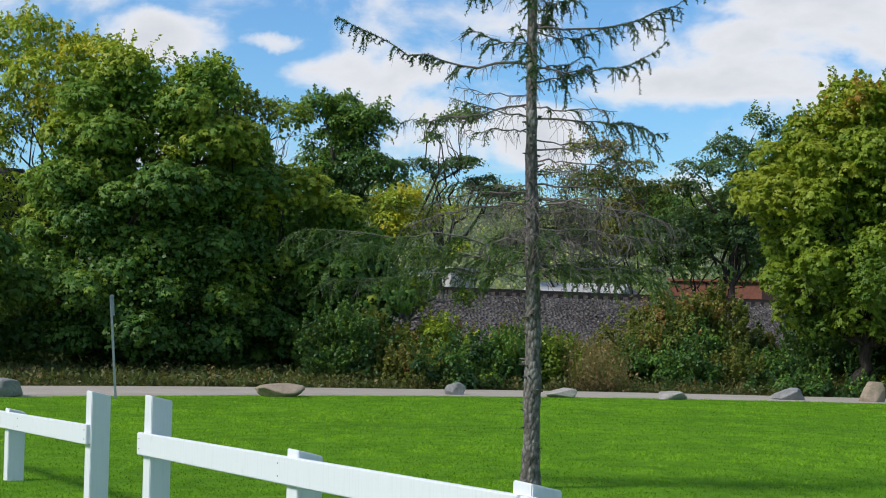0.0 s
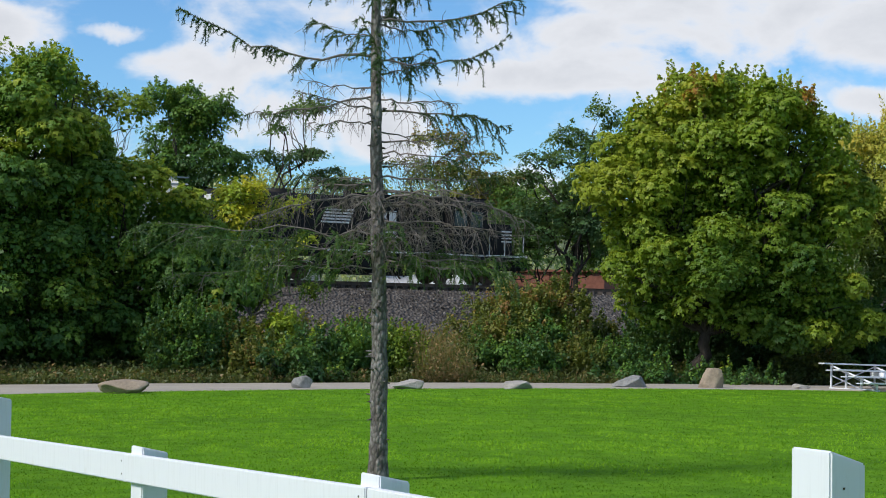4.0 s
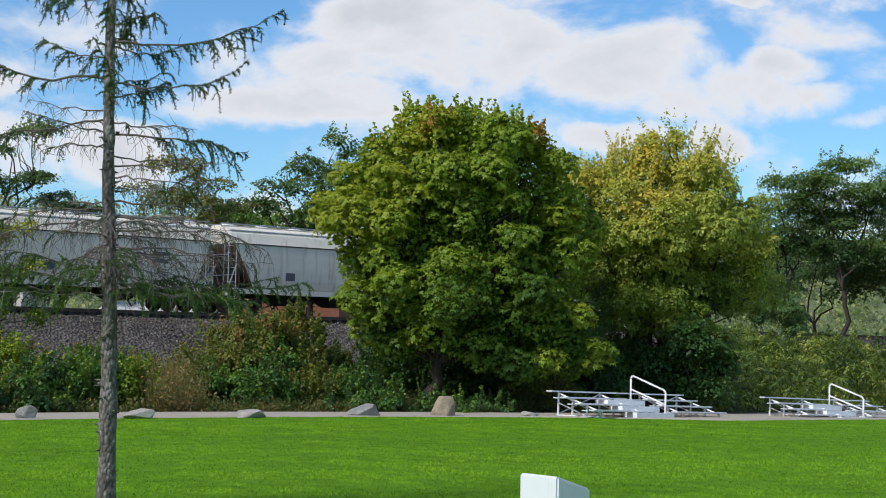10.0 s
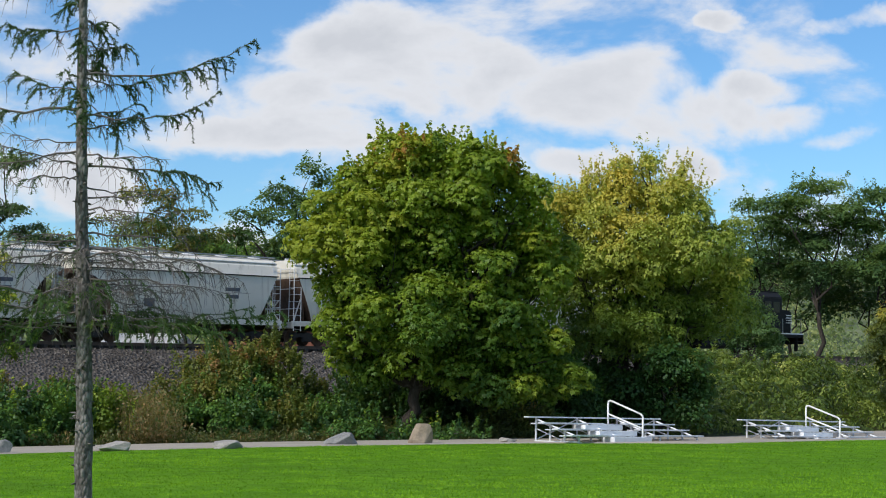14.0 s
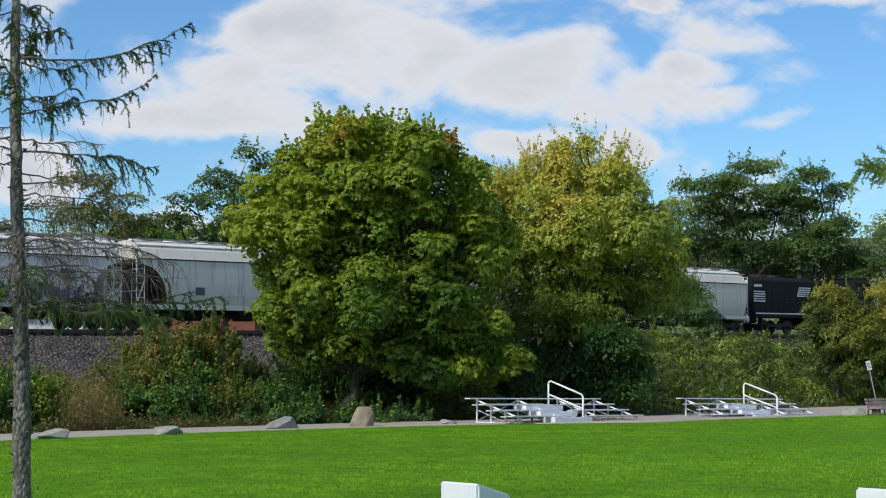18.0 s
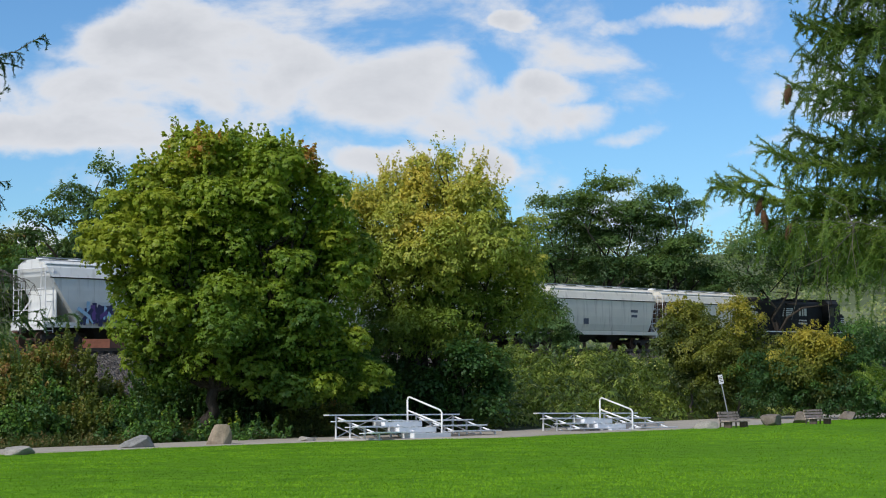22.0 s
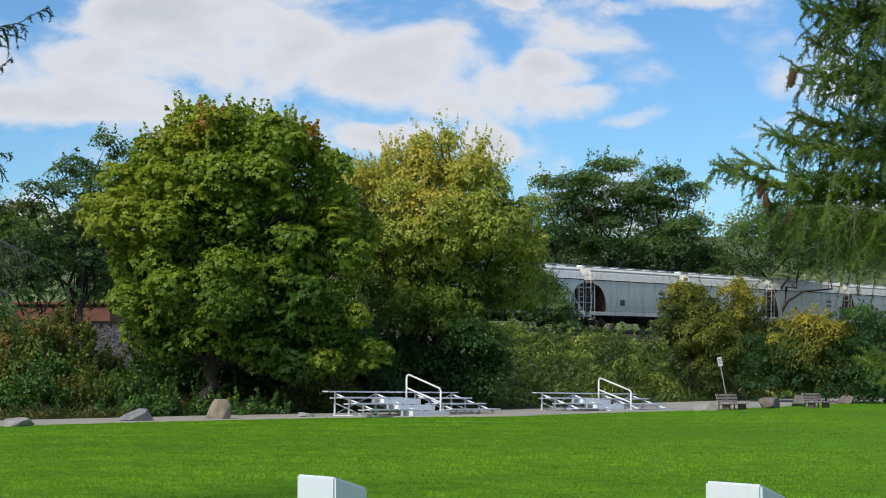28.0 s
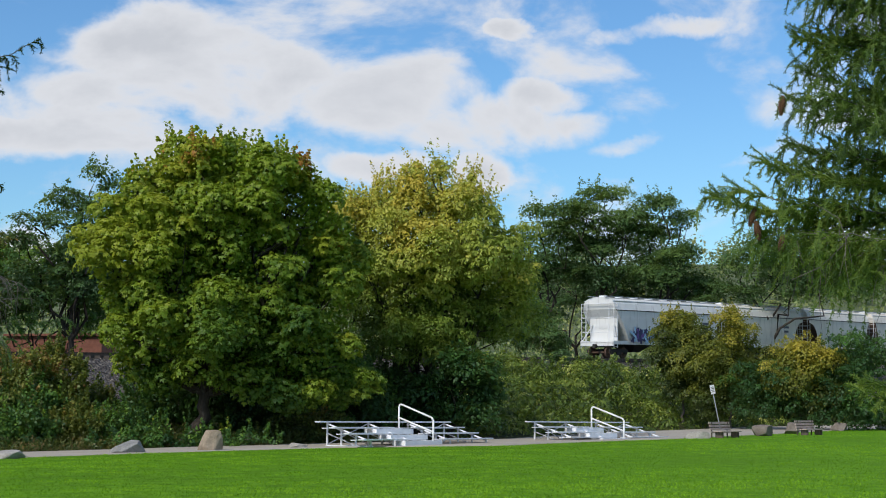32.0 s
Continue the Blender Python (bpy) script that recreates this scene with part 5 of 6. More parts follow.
def build_dry_grass():
    """Rough weeds and brush between the drive and the bank: leafy tufts, thin stems, a stand of rust-brown stalks."""
    rng = np.random.default_rng(95)
    N = 8200
    az = np.concatenate([rng.normal(5.9, 0.7, N // 13), rng.uniform(-17, 22, N - N // 13)])
    d = np.interp(az, EDGE_AZ, FAR_D) + 0.9 + rng.random(N) ** 1.2 * 7.5
    a = np.radians(az)
    x, y = d * np.sin(a), d * np.cos(a)
    tall = np.where(np.abs(az - 5.9) < 1.1, 1.45, 0.42)
    h = (0.2 + 1.0 * rng.random(N) ** 1.6) * tall
    m = 9
    idx = np.repeat(np.arange(N), m)
    f = rng.random(N * m)
    lean = rng.normal(0, 0.25, (N, 2))[idx]
    c = np.column_stack([x[idx] + lean[:, 0] * f * h[idx] + rng.normal(0, 0.07, N * m), y[idx] + lean[:, 1] * f * h[idx] + rng.normal(0, 0.07, N * m), ground_z(x, y)[idx] + f * h[idx]])
    dry = np.clip(np.where(np.abs(az - 5.9) < 1.1, 0.44, 0.16) + rng.normal(0, 0.22, N), 0, 1)
    q = Quads()
    ls = rng.uniform(0.05, 0.16, N * m)
    q.leaves(c, unit(rng.normal(0, 1, (N * m, 3)) + np.array([0, -0.2, 0.6])), np.array([0, 0, 0.5]) + rng.normal(0, 0.7, (N * m, 3)), ls, ls * 0.5, dry[idx] + rng.normal(0, 0.10, N * m))
    s = np.column_stack([x, y, ground_z(x, y) + h * 0.5])
    q.leaves(s, unit(rng.normal(0, 1, (N, 3)) * np.array([1, 1, 0.15])), np.column_stack([rng.normal(0, 0.25, N), rng.normal(0, 0.25, N), np.ones(N)]), h * 1.1, 0.016, dry + 0.1)
    tagged(q.mesh("dry_weeds", DRY), "rough green and rust-brown weeds by the drive", "weeds", kind="stuff")


def build_far_wood():
    """Wooded hillside far behind the railway, as one mass of crowns."""
    rng = np.random.default_rng(97)
    q = Quads()
    n = 1300
    az = rng.uniform(-24, 48, n)
    d = rng.uniform(175, 520, n)
    a = np.radians(az)
    x, y = d * np.sin(a), d * np.cos(a)
    z = ground_z(x, y)
    r = rng.uniform(2.0, 4.6, n)
    per = 90
    idx = np.repeat(np.arange(n), per)
    o = unit(rng.normal(0, 1, (n * per, 3))) * rng.uniform(0.6, 1.0, (n * per, 1))
    c = np.column_stack([x, y, z + r * 1.0])[idx] + o * r[idx][:, None] * np.array([1, 1, 1.25])
    ls = r[idx] * rng.uniform(0.14, 0.30, n * per) * np.clip(d[idx] / 320, 0.45, 1.0)
    q.leaves(c, unit(o + rng.normal(0, 0.4, o.shape)), rng.normal(0, 1, o.shape), ls, ls * 0.8, (rng.normal(0.40, 0.28, n)[idx] + rng.normal(0, 0.10, n * per)))
    tagged(q.mesh("far_wood", FAR), "hazy green wooded hillside beyond the town", "wood", kind="stuff")

# ---- things on the lawn ----
def ground_frame(x, y, turn):
    """A pose on the ground that follows its slope."""
    e = 0.5
    z = float(lawn_z(math.hypot(x, y)))
    gx = float(lawn_z(math.hypot(x + e, y)) - lawn_z(math.hypot(x - e, y))) / (2 * e)
    gy = float(lawn_z(math.hypot(x, y + e)) - lawn_z(math.hypot(x, y - e))) / (2 * e)
    up = Vector((-gx, -gy, 1)).normalized()
    fwd = Vector((math.cos(turn), math.sin(turn), 0))
    side = up.cross(fwd).normalized()
    fwd = side.cross(up)
    m = Matrix((fwd, side, up)).transposed().to_4x4()
    m.translation = (x, y, z)
    return m


def post_bm(h, w, slope=0.035):
    """A square post whose top falls to its far side, edges eased."""
    bm = bmesh.new()
    vs = box(bm, 0, 0, h / 2 - 0.1, w, w, h + 0.2)
    for v in vs:
        if v.co.z > 0 and v.co.x > 0:
            v.co.z -= slope
    bmesh.ops.bevel(bm, geom=bm.edges[:], offset=0.006, segments=2, affect="EDGES")
    return bm


def build_fence():
    # stations of the straight run: azimuth, distance
    turn = math.atan2(-2.21, 1.22)
    w = 0.15

    def fence(name_label, posts, rails):
        ob = root("post_and_rail_fence", Matrix.Translation((posts[0][0], posts[0][1], 0)), name_label, "fence", "fences")
        for x, y, top in posts:
            p = part("post", post_bm(top, w), WHITE, ob)
            p.location = (x - posts[0][0], y - posts[0][1], 0)
            p.rotation_euler = (0, 0, turn + math.pi / 2)
        for (x0, y0, z0), (x1, y1, z1) in rails:
            d = Vector((x1 - x0, y1 - y0, z1 - z0))
            m = Matrix.Translation((x0 - posts[0][0], y0 - posts[0][1], z0)) @ d.to_track_quat("X", "Z").to_matrix().to_4x4()
            bm = bmesh.new()
            box(bm, d.length / 2, 0, 0, d.length, 0.038, 0.152, 0.005)
            rl = part("rail", bm, WHITE, ob)
            rl.matrix_local = m
            for along in (0.05, d.length / 2, d.length - 0.05):
                for up in (-0.035, 0.035):
                    bm = bmesh.new()
                    rod(bm, (along, -0.022, up), (along, 0.022, up), 0.004, seg=6)
                    part("nail", bm, NAIL, rl)
        return ob

    def off(x, y, z):  # the rails are nailed to the face towards the camera
        n = Vector((-math.sin(turn), math.cos(turn))) * -1
        return (x + n.x * 0.09, y + n.y * 0.09, z)

    P = {k: (*at(a, d), z) for k, a, d, z in FENCE}
    u = (math.cos(turn), math.sin(turn))
    fence("white-painted post and rail fence", [P["A"], P["B1"]],
          [(off(P["A"][0] - u[0] * 1.6, P["A"][1] - u[1] * 1.6, 0.30), off(P["B1"][0] + u[0] * 0.06, P["B1"][1] + u[1] * 0.06, 0.47))])
    fence("white-painted post and rail fence beside a gap", [P["B"], P["C"], P["D"]],
          [(off(P["B"][0] - u[0] * 0.12, P["B"][1] - u[1] * 0.12, 0.519), off(P["D"][0] + u[0] * 0.02, P["D"][1] + u[1] * 0.02, 0.712)),
           (off(P["D"][0] + u[0] * 0.03, P["D"][1] + u[1] * 0.03, 0.712), off(P["E"][0], P["E"][1], 0.76))])
    for k, rot in (("E", turn + math.pi / 2), ("G", turn + math.pi / 2)):
        x, y, z = P[k]
        ob = root("fence_post", Matrix.Translation((x, y, 0)) @ Matrix.Rotation(rot, 4, "Z"), "weathered white-painted square wooden post", "post", "near posts")
        part("post", post_bm(z, 0.15, 0.045), WHITE, ob)
        for i in range(2):
            bm = bmesh.new()
            rod(bm, (-0.02, -0.0745, z - 0.11 - 0.05 * i), (-0.02, -0.077, z - 0.11 - 0.05 * i), 0.004, seg=6)
            part("nail", bm, NAIL, ob)


# azimuth, distance and height of each post
FENCE = [("A", -15.3, 14.6, 0.47), ("B1", -12.4, 12.1, 0.80), ("B", -10.25, 10.8, 0.86), ("C", -4.85, 8.45, 0.74), ("D", 3.8, 6.38, 0.84), ("E", 19.98, 4.58, 1.16), ("G", 35.2, 3.86, 1.22)]


def bleacher():
    """Four-row aluminium stand with a stepped aisle and a handrail in the middle."""
    ob = root("bleacher", Matrix(), "four-row aluminium bleacher with a white handrail", "bleacher", "bleachers")
    L, dy, rise, z0 = 6.6, 0.62, 0.185, 0.25
    ys = [-dy * k for k in range(4)]  # back row first
    zs = [z0 + rise * (3 - k) for k in range(4)]
    for k in range(4):
        runs = [(0, L)] if k == 0 else [(0, L * 0.44), (L * 0.60, L)]
        for a, b in runs:
            part("seat", boxed((a + b) / 2, ys[k], zs[k], b - a, 0.25, 0.045, 0.008), ALU, ob)
            if k < 3:
                part("footboard", boxed((a + b) / 2, ys[k] - 0.31, zs[k] - rise - 0.02, b - a, 0.25, 0.035, 0.008), ALU, ob)
    for x in (0.45, 2.4, 4.4, 6.35):
        fr = bmesh.new()
        for k in range(4):
            rod(fr, (x, ys[k], 0.0), (x, ys[k], zs[k] - 0.02), 0.034, seg=8)
        rod(fr, (x, 0.0, zs[0] - 0.06), (x, ys[3], zs[3] - 0.06), 0.028, seg=8)
        rod(fr, (x, 0.05, 0.04), (x, ys[3] - 0.1, 0.04), 0.028, seg=8)
        rod(fr, (x, 0.0, zs[0] * 0.55), (x, ys[2], 0.05), 0.02, seg=6)
        part("frame", fr, ALU, ob)
    for x0, x1 in ((0.45, 2.4), (4.4, 6.35)):
        for a, b in ((x0, x1), (x1, x0)):
            bm = bmesh.new()
            rod(bm, (a, 0.02, 0.08), (b, 0.02, zs[0] - 0.06), 0.02, seg=6)
            part("brace", bm, ALU, ob)
    for k in range(1, 4):
        part("step", boxed(L * 0.41, ys[k] - 0.02, zs[k] - 0.125, L * 0.28, 0.56, 0.17, 0.01), ALU_STEP, ob, "pale aluminium aisle step")
    bm = bmesh.new()
    xr = L * 0.49
    pts = [(xr, -0.62, 0.6), (xr, -0.62, 1.30), (xr, -0.66, 1.37), (xr, -0.74, 1.38), (xr, -2.02, 0.95), (xr, -2.1, 0.87), (xr, -2.1, 0.02)]
    for a, b in zip(pts, pts[1:]):
        rod(bm, a, b, 0.032, seg=10)
    rod(bm, (xr, -0.62, 0.95), (xr, -2.1, 0.48), 0.03, seg=10)
    part("handrail", bm, WHITE_PIPE, ob, "bent white pipe handrail", True)
    return ob


def build_bleachers():
    first = bleacher()
    x, y = at(19.70, 49.2)
    turn = radians(46 - 19.7)
    lean = Matrix.Rotation(radians(0.85), 4, "Y")
    first.matrix_world = ground_frame(x, y, turn) @ lean
    x2, y2 = at(27.48, 57.0)
    copy_thing(first, Matrix.Translation((0, 0, -0.12)) @ ground_frame(x2, y2, turn - radians(1)) @ lean)


def rock(name, az, d, sx, sy, sz, material, label, seed, boxy=0.0, sink=0.15):
    """A boulder: a rough ball cut by flat faces."""
    rng = random.Random(seed)
    bm = bmesh.new()
    bmesh.ops.create_icosphere(bm, subdivisions=4, radius=1.0)
    cuts = [(Vector((rng.gauss(0, 1), rng.gauss(0, 1), rng.gauss(0, 0.7))).normalized(), rng.uniform(0.52, 0.84)) for _ in range(13)]
    for v in bm.verts:
        p = v.co.normalized()
        if boxy:
            m = max(abs(p.x), abs(p.y), abs(p.z))
            p = p.lerp(p / m * 0.86, boxy)
        for n, c in cuts:
            over = p.dot(n) - c
            if over > 0:
                p -= n * over
        p *= 1 + 0.03 * noise.noise(p * 2.5 + Vector((seed, 0, 0))) + 0.02 * noise.noise(p * 9 + Vector((seed, 0, 0)))
        p *= 1.18
        v.co = Vector((p.x * sx / 2, p.y * sy / 2, p.z * sz * 0.62 + sz * (0.5 - sink)))
    mesh = bpy.data.meshes.new(name)
    bm.to_mesh(mesh)
    bm.free()
    for p in mesh.polygons:
        p.use_smooth = True
    x, y = at(az, d)
    ob = link_mesh(name, mesh, material)
    ob.matrix_world = Matrix.Translation((x, y, float(lawn_z(d)))) @ Matrix.Rotation(-radians(az) + rng.uniform(-0.4, 0.4), 4, "Z")
    return tagged(ob, label, "boulder", "boulders along the drive")


def build_rocks():
    grey = make_rock("grey_stone", (0.13, 0.13, 0.125), (0.34, 0.335, 0.32))
    pale = make_rock("pale_stone", (0.20, 0.185, 0.165), (0.46, 0.43, 0.39))
    tan = make_rock("tan_stone", (0.20, 0.155, 0.11), (0.42, 0.34, 0.25))
    brown = make_rock("brown_stone", (0.09, 0.075, 0.062), (0.26, 0.22, 0.185))
    spec = [(-15.7, 35.2, 0.75, 0.7, 0.40, grey, "dark grey boulder", 1, 0.2), (-5.75, 37.2, 1.30, 0.9, 0.30, tan, "low tan flat boulder", 2, 0.2), (0.68, 40.6, 0.50, 0.5, 0.34, grey, "small pointed grey boulder", 3, 0.0),
            (4.55, 41.4, 0.98, 0.7, 0.26, pale, "flat pale boulder", 4, 0.2), (8.7, 42.8, 0.95, 0.7, 0.26, pale, "flat pale grey boulder", 5, 0.3), (12.85, 45.6, 1.1, 0.8, 0.37, grey, "rounded grey boulder", 6, 0.3),
            (15.8, 46.8, 0.84, 0.7, 0.62, tan, "upright blocky tan boulder", 7, 0.75), (19.0, 48.4, 0.55, 0.45, 0.18, pale, "small pale flat stone", 8, 0.2), (33.75, 60.4, 1.05, 0.8, 0.36, pale, "pale grey boulder beside a bench", 9, 0.4),
            (36.1, 66.0, 0.95, 0.8, 0.46, brown, "brown grey blocky boulder", 10, 0.5), (37.1, 71.0, 0.8, 0.8, 0.5, brown, "brown boulder behind a bench", 13, 0.3), (38.75, 80.5, 0.95, 0.8, 0.40, brown, "brown rounded boulder", 11, 0.3), (40.3, 84, 0.95, 0.7, 0.28, pale, "pale flat boulder", 12, 0.3)]
    for az, d, sx, sy, sz, m, label, seed, bx in spec:
        rock("boulder", az, d, sx, sy, sz, m, label + " by the drive", seed, bx)


def bench(az, d, turn):
    wood = plain("bench_wood", (0.50, 0.385, 0.335), 0.8, 0, 0.3, 4, 0.3)
    conc = plain("bench_support", (0.11, 0.085, 0.07), 0.9, 0, 0.2, 8, 0.3)
    x, y = at(az, d)
    ob = root("park_bench", ground_frame(x, y, turn), "weathered brown slatted park bench on low dark supports", "bench", "benches")
    for k in range(4):
        part("back_slat", boxed(0, 0.24 + 0.03 * k, 0.24 + 0.115 * k, 1.45, 0.035, 0.085, 0.008), wood, ob)
    for k in range(3):
        part("seat_slat", boxed(0, -0.20 + 0.14 * k, 0.25, 1.45, 0.115, 0.035, 0.008), wood, ob)
    for sx in (-0.55, 0.55):
        bm = bmesh.new()
        box(bm, sx, -0.05, 0.08, 0.07, 0.36, 0.30, 0.015)
        box(bm, sx, 0.31, 0.30, 0.05, 0.05, 0.66, 0.01)
        part("support", bm, conc, ob, "dark support")
    return ob


def build_benches():
    bench(34.75, 61.8, radians(22))
    bench(37.75, 68.5, radians(20))


def build_signs():
    face = plain("sign_face", (0.78, 0.78, 0.76), 0.5, 0, 0.06)
    back = plain("sign_back", (0.42, 0.45, 0.48), 0.4, 0.7, 0.1)
    ink = plain("sign_ink", (0.06, 0.06, 0.06), 0.6)
    for az, d, h, lean, turn, w in ((-11.8, 34.4, 2.25, (-0.17, 0), 75, 0.30), (34.55, 79, 2.3, (-0.42, 0), 30, 0.26)):
        x, y = at(az, d)
        ob = root("sign_post", Matrix.Translation((x, y, float(ground_z(x, y)))) @ Matrix.Rotation(-radians(az), 4, "Z"), "small sign on a leaning steel post", "sign", "signs")
        tilt = Matrix.Rotation(math.atan2(lean[0], h), 4, "Y")
        pole = part("pole", boxed(0, 0, h / 2 - 0.15, 0.055, 0.03, h + 0.3, 0.004), STEEL, ob)
        pole.matrix_local = tilt
        bm = boxed(0, -0.025, 0, w, 0.006, 0.46, 0.002)
        pl = part("plate", bm, face if az > 0 else back, ob)
        pl.matrix_local = tilt @ Matrix.Translation((0, 0, h - 0.2)) @ Matrix.Rotation(radians(turn), 4, "Z")
        if az > 0:
            for k in range(4):
                part("bar", boxed(0, -0.031, 0.12 - 0.08 * k, 0.18, 0.004, 0.03), ink, pl)


def build_town():
    """What shows of the town between the trees beyond the railway."""
    roof_w = plain("white_metal_roof", (0.78, 0.79, 0.80), 0.4, 0.1, 0.06)
    brick = plain("red_brick", (0.22, 0.085, 0.055), 0.9, 0, 0.25, 5, 0.3)
    grey = plain("grey_siding", (0.42, 0.42, 0.41), 0.7, 0, 0.1)
    glass = plain("dark_glass", (0.03, 0.035, 0.04), 0.15)
    # white low-roofed hall
    x, y = at(5.2, 104)
    z = float(ground_z(x, y))
    ob = root("hall", Matrix.Translation((x, y, z)) @ Matrix.Rotation(radians(-28), 4, "Z"), "low hall with a white metal roof and red gable", "building")
    top = 1.6 + math.tan(radians(0.55)) * 104 - z
    bm = bmesh.new()
    box(bm, 0, 0, (top - 1.2) / 2, 7.0, 6.0, top - 1.2)
    part("wall", bm, brick, ob)
    bm = bmesh.new()
    vs = [bm.verts.new(c) for c in [(-3.6, -3.3, top - 1.25), (3.6, -3.3, top - 1.25), (3.6, 0, top), (-3.6, 0, top), (3.6, 3.3, top - 1.25), (-3.6, 3.3, top - 1.25)]]
    bm.faces.new([vs[0], vs[1], vs[2], vs[3]])
    bm.faces.new([vs[3], vs[2], vs[4], vs[5]])
    bm.faces.new([vs[0], vs[3], vs[5]])
    bm.faces.new([vs[1], vs[4], vs[2]])
    bmesh.ops.solidify(bm, geom=bm.faces[:], thickness=0.12)
    part("roof", bm, roof_w, ob, "white metal roof")
    # red brick block seen left of the maple
    x, y = at(10.5, 112)
    z = float(ground_z(x, y))
    top = 1.6 + math.tan(radians(0.7)) * 112 - z
    ob = root("brick_building", Matrix.Translation((x, y, z)) @ Matrix.Rotation(radians(-25), 4, "Z"), "long low red brick building", "building")
    part("wall", boxed(0, 0, top / 2, 6.6, 5.0, top), brick, ob)
    part("roof", boxed(0, 0, top + 0.08, 6.9, 5.4, 0.16), brick, ob)
    # pale house behind the trees on the left
    x, y = at(-0.4, 108)
    z = float(ground_z(x, y))
    top = 1.6 + math.tan(radians(0.9)) * 108 - z
    ob = root("pale_house", Matrix.Translation((x, y, z)) @ Matrix.Rotation(radians(-20), 4, "Z"), "pale house beyond the railway", "building")
    part("wall", boxed(0, 0, top / 2, 5.0, 5.0, top), plain("pale_siding", (0.62, 0.60, 0.57), 0.7, 0, 0.1), ob)
    part("roof", boxed(0, 0, top + 0.1, 5.4, 5.4, 0.2), grey, ob)
    for k in range(3):
        part("window", boxed(-1.5 + 1.5 * k, -2.52, top - 1.0, 0.7, 0.06, 0.9, 0.02), glass, ob)

# ---- train ----
IRON = plain("dark_iron", (0.035, 0.031, 0.028), 0.75, 0.2, 0.35, 4)
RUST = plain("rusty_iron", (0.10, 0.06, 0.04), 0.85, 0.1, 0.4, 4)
BLACK = plain("black_loco_paint", (0.010, 0.010, 0.011), 0.6, 0, 0.3, 2, 0.0, 0.25)
WHITE_MARK = plain("white_marking", (0.72, 0.72, 0.70), 0.6, 0, 0.1)
DARK_MARK = plain("dark_marking", (0.09, 0.10, 0.13), 0.7, 0, 0.1)
GLASS = plain("cab_glass", (0.02, 0.024, 0.028), 0.08, 0, 0.1, spec=0.8)


def truck(parent, x, wheel_base=1.75, r=0.42):
    """A two-axle truck: side frames with springs, and its wheelsets."""
    bm = bmesh.new()
    for sy in (-1.0, 1.0):
        box(bm, x, sy, r + 0.12, wheel_base + 0.5, 0.12, 0.22, 0.03)
        box(bm, x, sy, r - 0.06, 0.62, 0.14, 0.30, 0.03)
        for dx in (-wheel_base / 2, wheel_base / 2):
            box(bm, x + dx, sy, r, 0.30, 0.16, 0.26, 0.03)
        for dx in (-0.14, 0, 0.14):
            rod(bm, (x + dx, sy, r - 0.1), (x + dx, sy, r + 0.12), 0.05, seg=8)
    box(bm, x, 0, r + 0.16, 0.4, 2.1, 0.22)
    tk = part("truck", bm, IRON, parent, "dark iron truck frame")
    for dx in (-wheel_base / 2, wheel_base / 2):
        ws = bmesh.new()
        rod(ws, (0, -0.95, 0), (0, 0.95, 0), 0.08, seg=10)
        for sy in (-0.75, 0.75):
            rod(ws, (0, sy - 0.06, 0), (0, sy + 0.06, 0), r, seg=24)
            rod(ws, (0, sy * 0.93 - 0.015, 0), (0, sy * 0.93 + 0.015, 0), r + 0.025, seg=24)
            for k in range(4):  # holes of the plate show the turn
                a = k * math.pi / 2
                rod(ws, (math.cos(a) * r * 0.6, sy * 1.09, math.sin(a) * r * 0.6), (math.cos(a) * r * 0.6, sy * 1.11, math.sin(a) * r * 0.6), 0.05, seg=6)
        w = part("wheelset", ws, RUST, parent, "rusty steel wheelset")
        w.location = (x + dx, 0, r)
        WHEELS.append((w, r))
    return tk


WHEELS = []
VEHICLES = []
PROFILE = [(1.30, 1.12), (1.46, 1.35), (1.54, 1.75), (1.57, 2.3), (1.57, 2.6), (1.57, 2.9), (1.56, 3.1), (1.56, 3.25), (1.56, 3.50), (1.52, 3.58), (1.36, 4.02), (1.14, 4.27), (0.80, 4.41), (0.42, 4.47)]


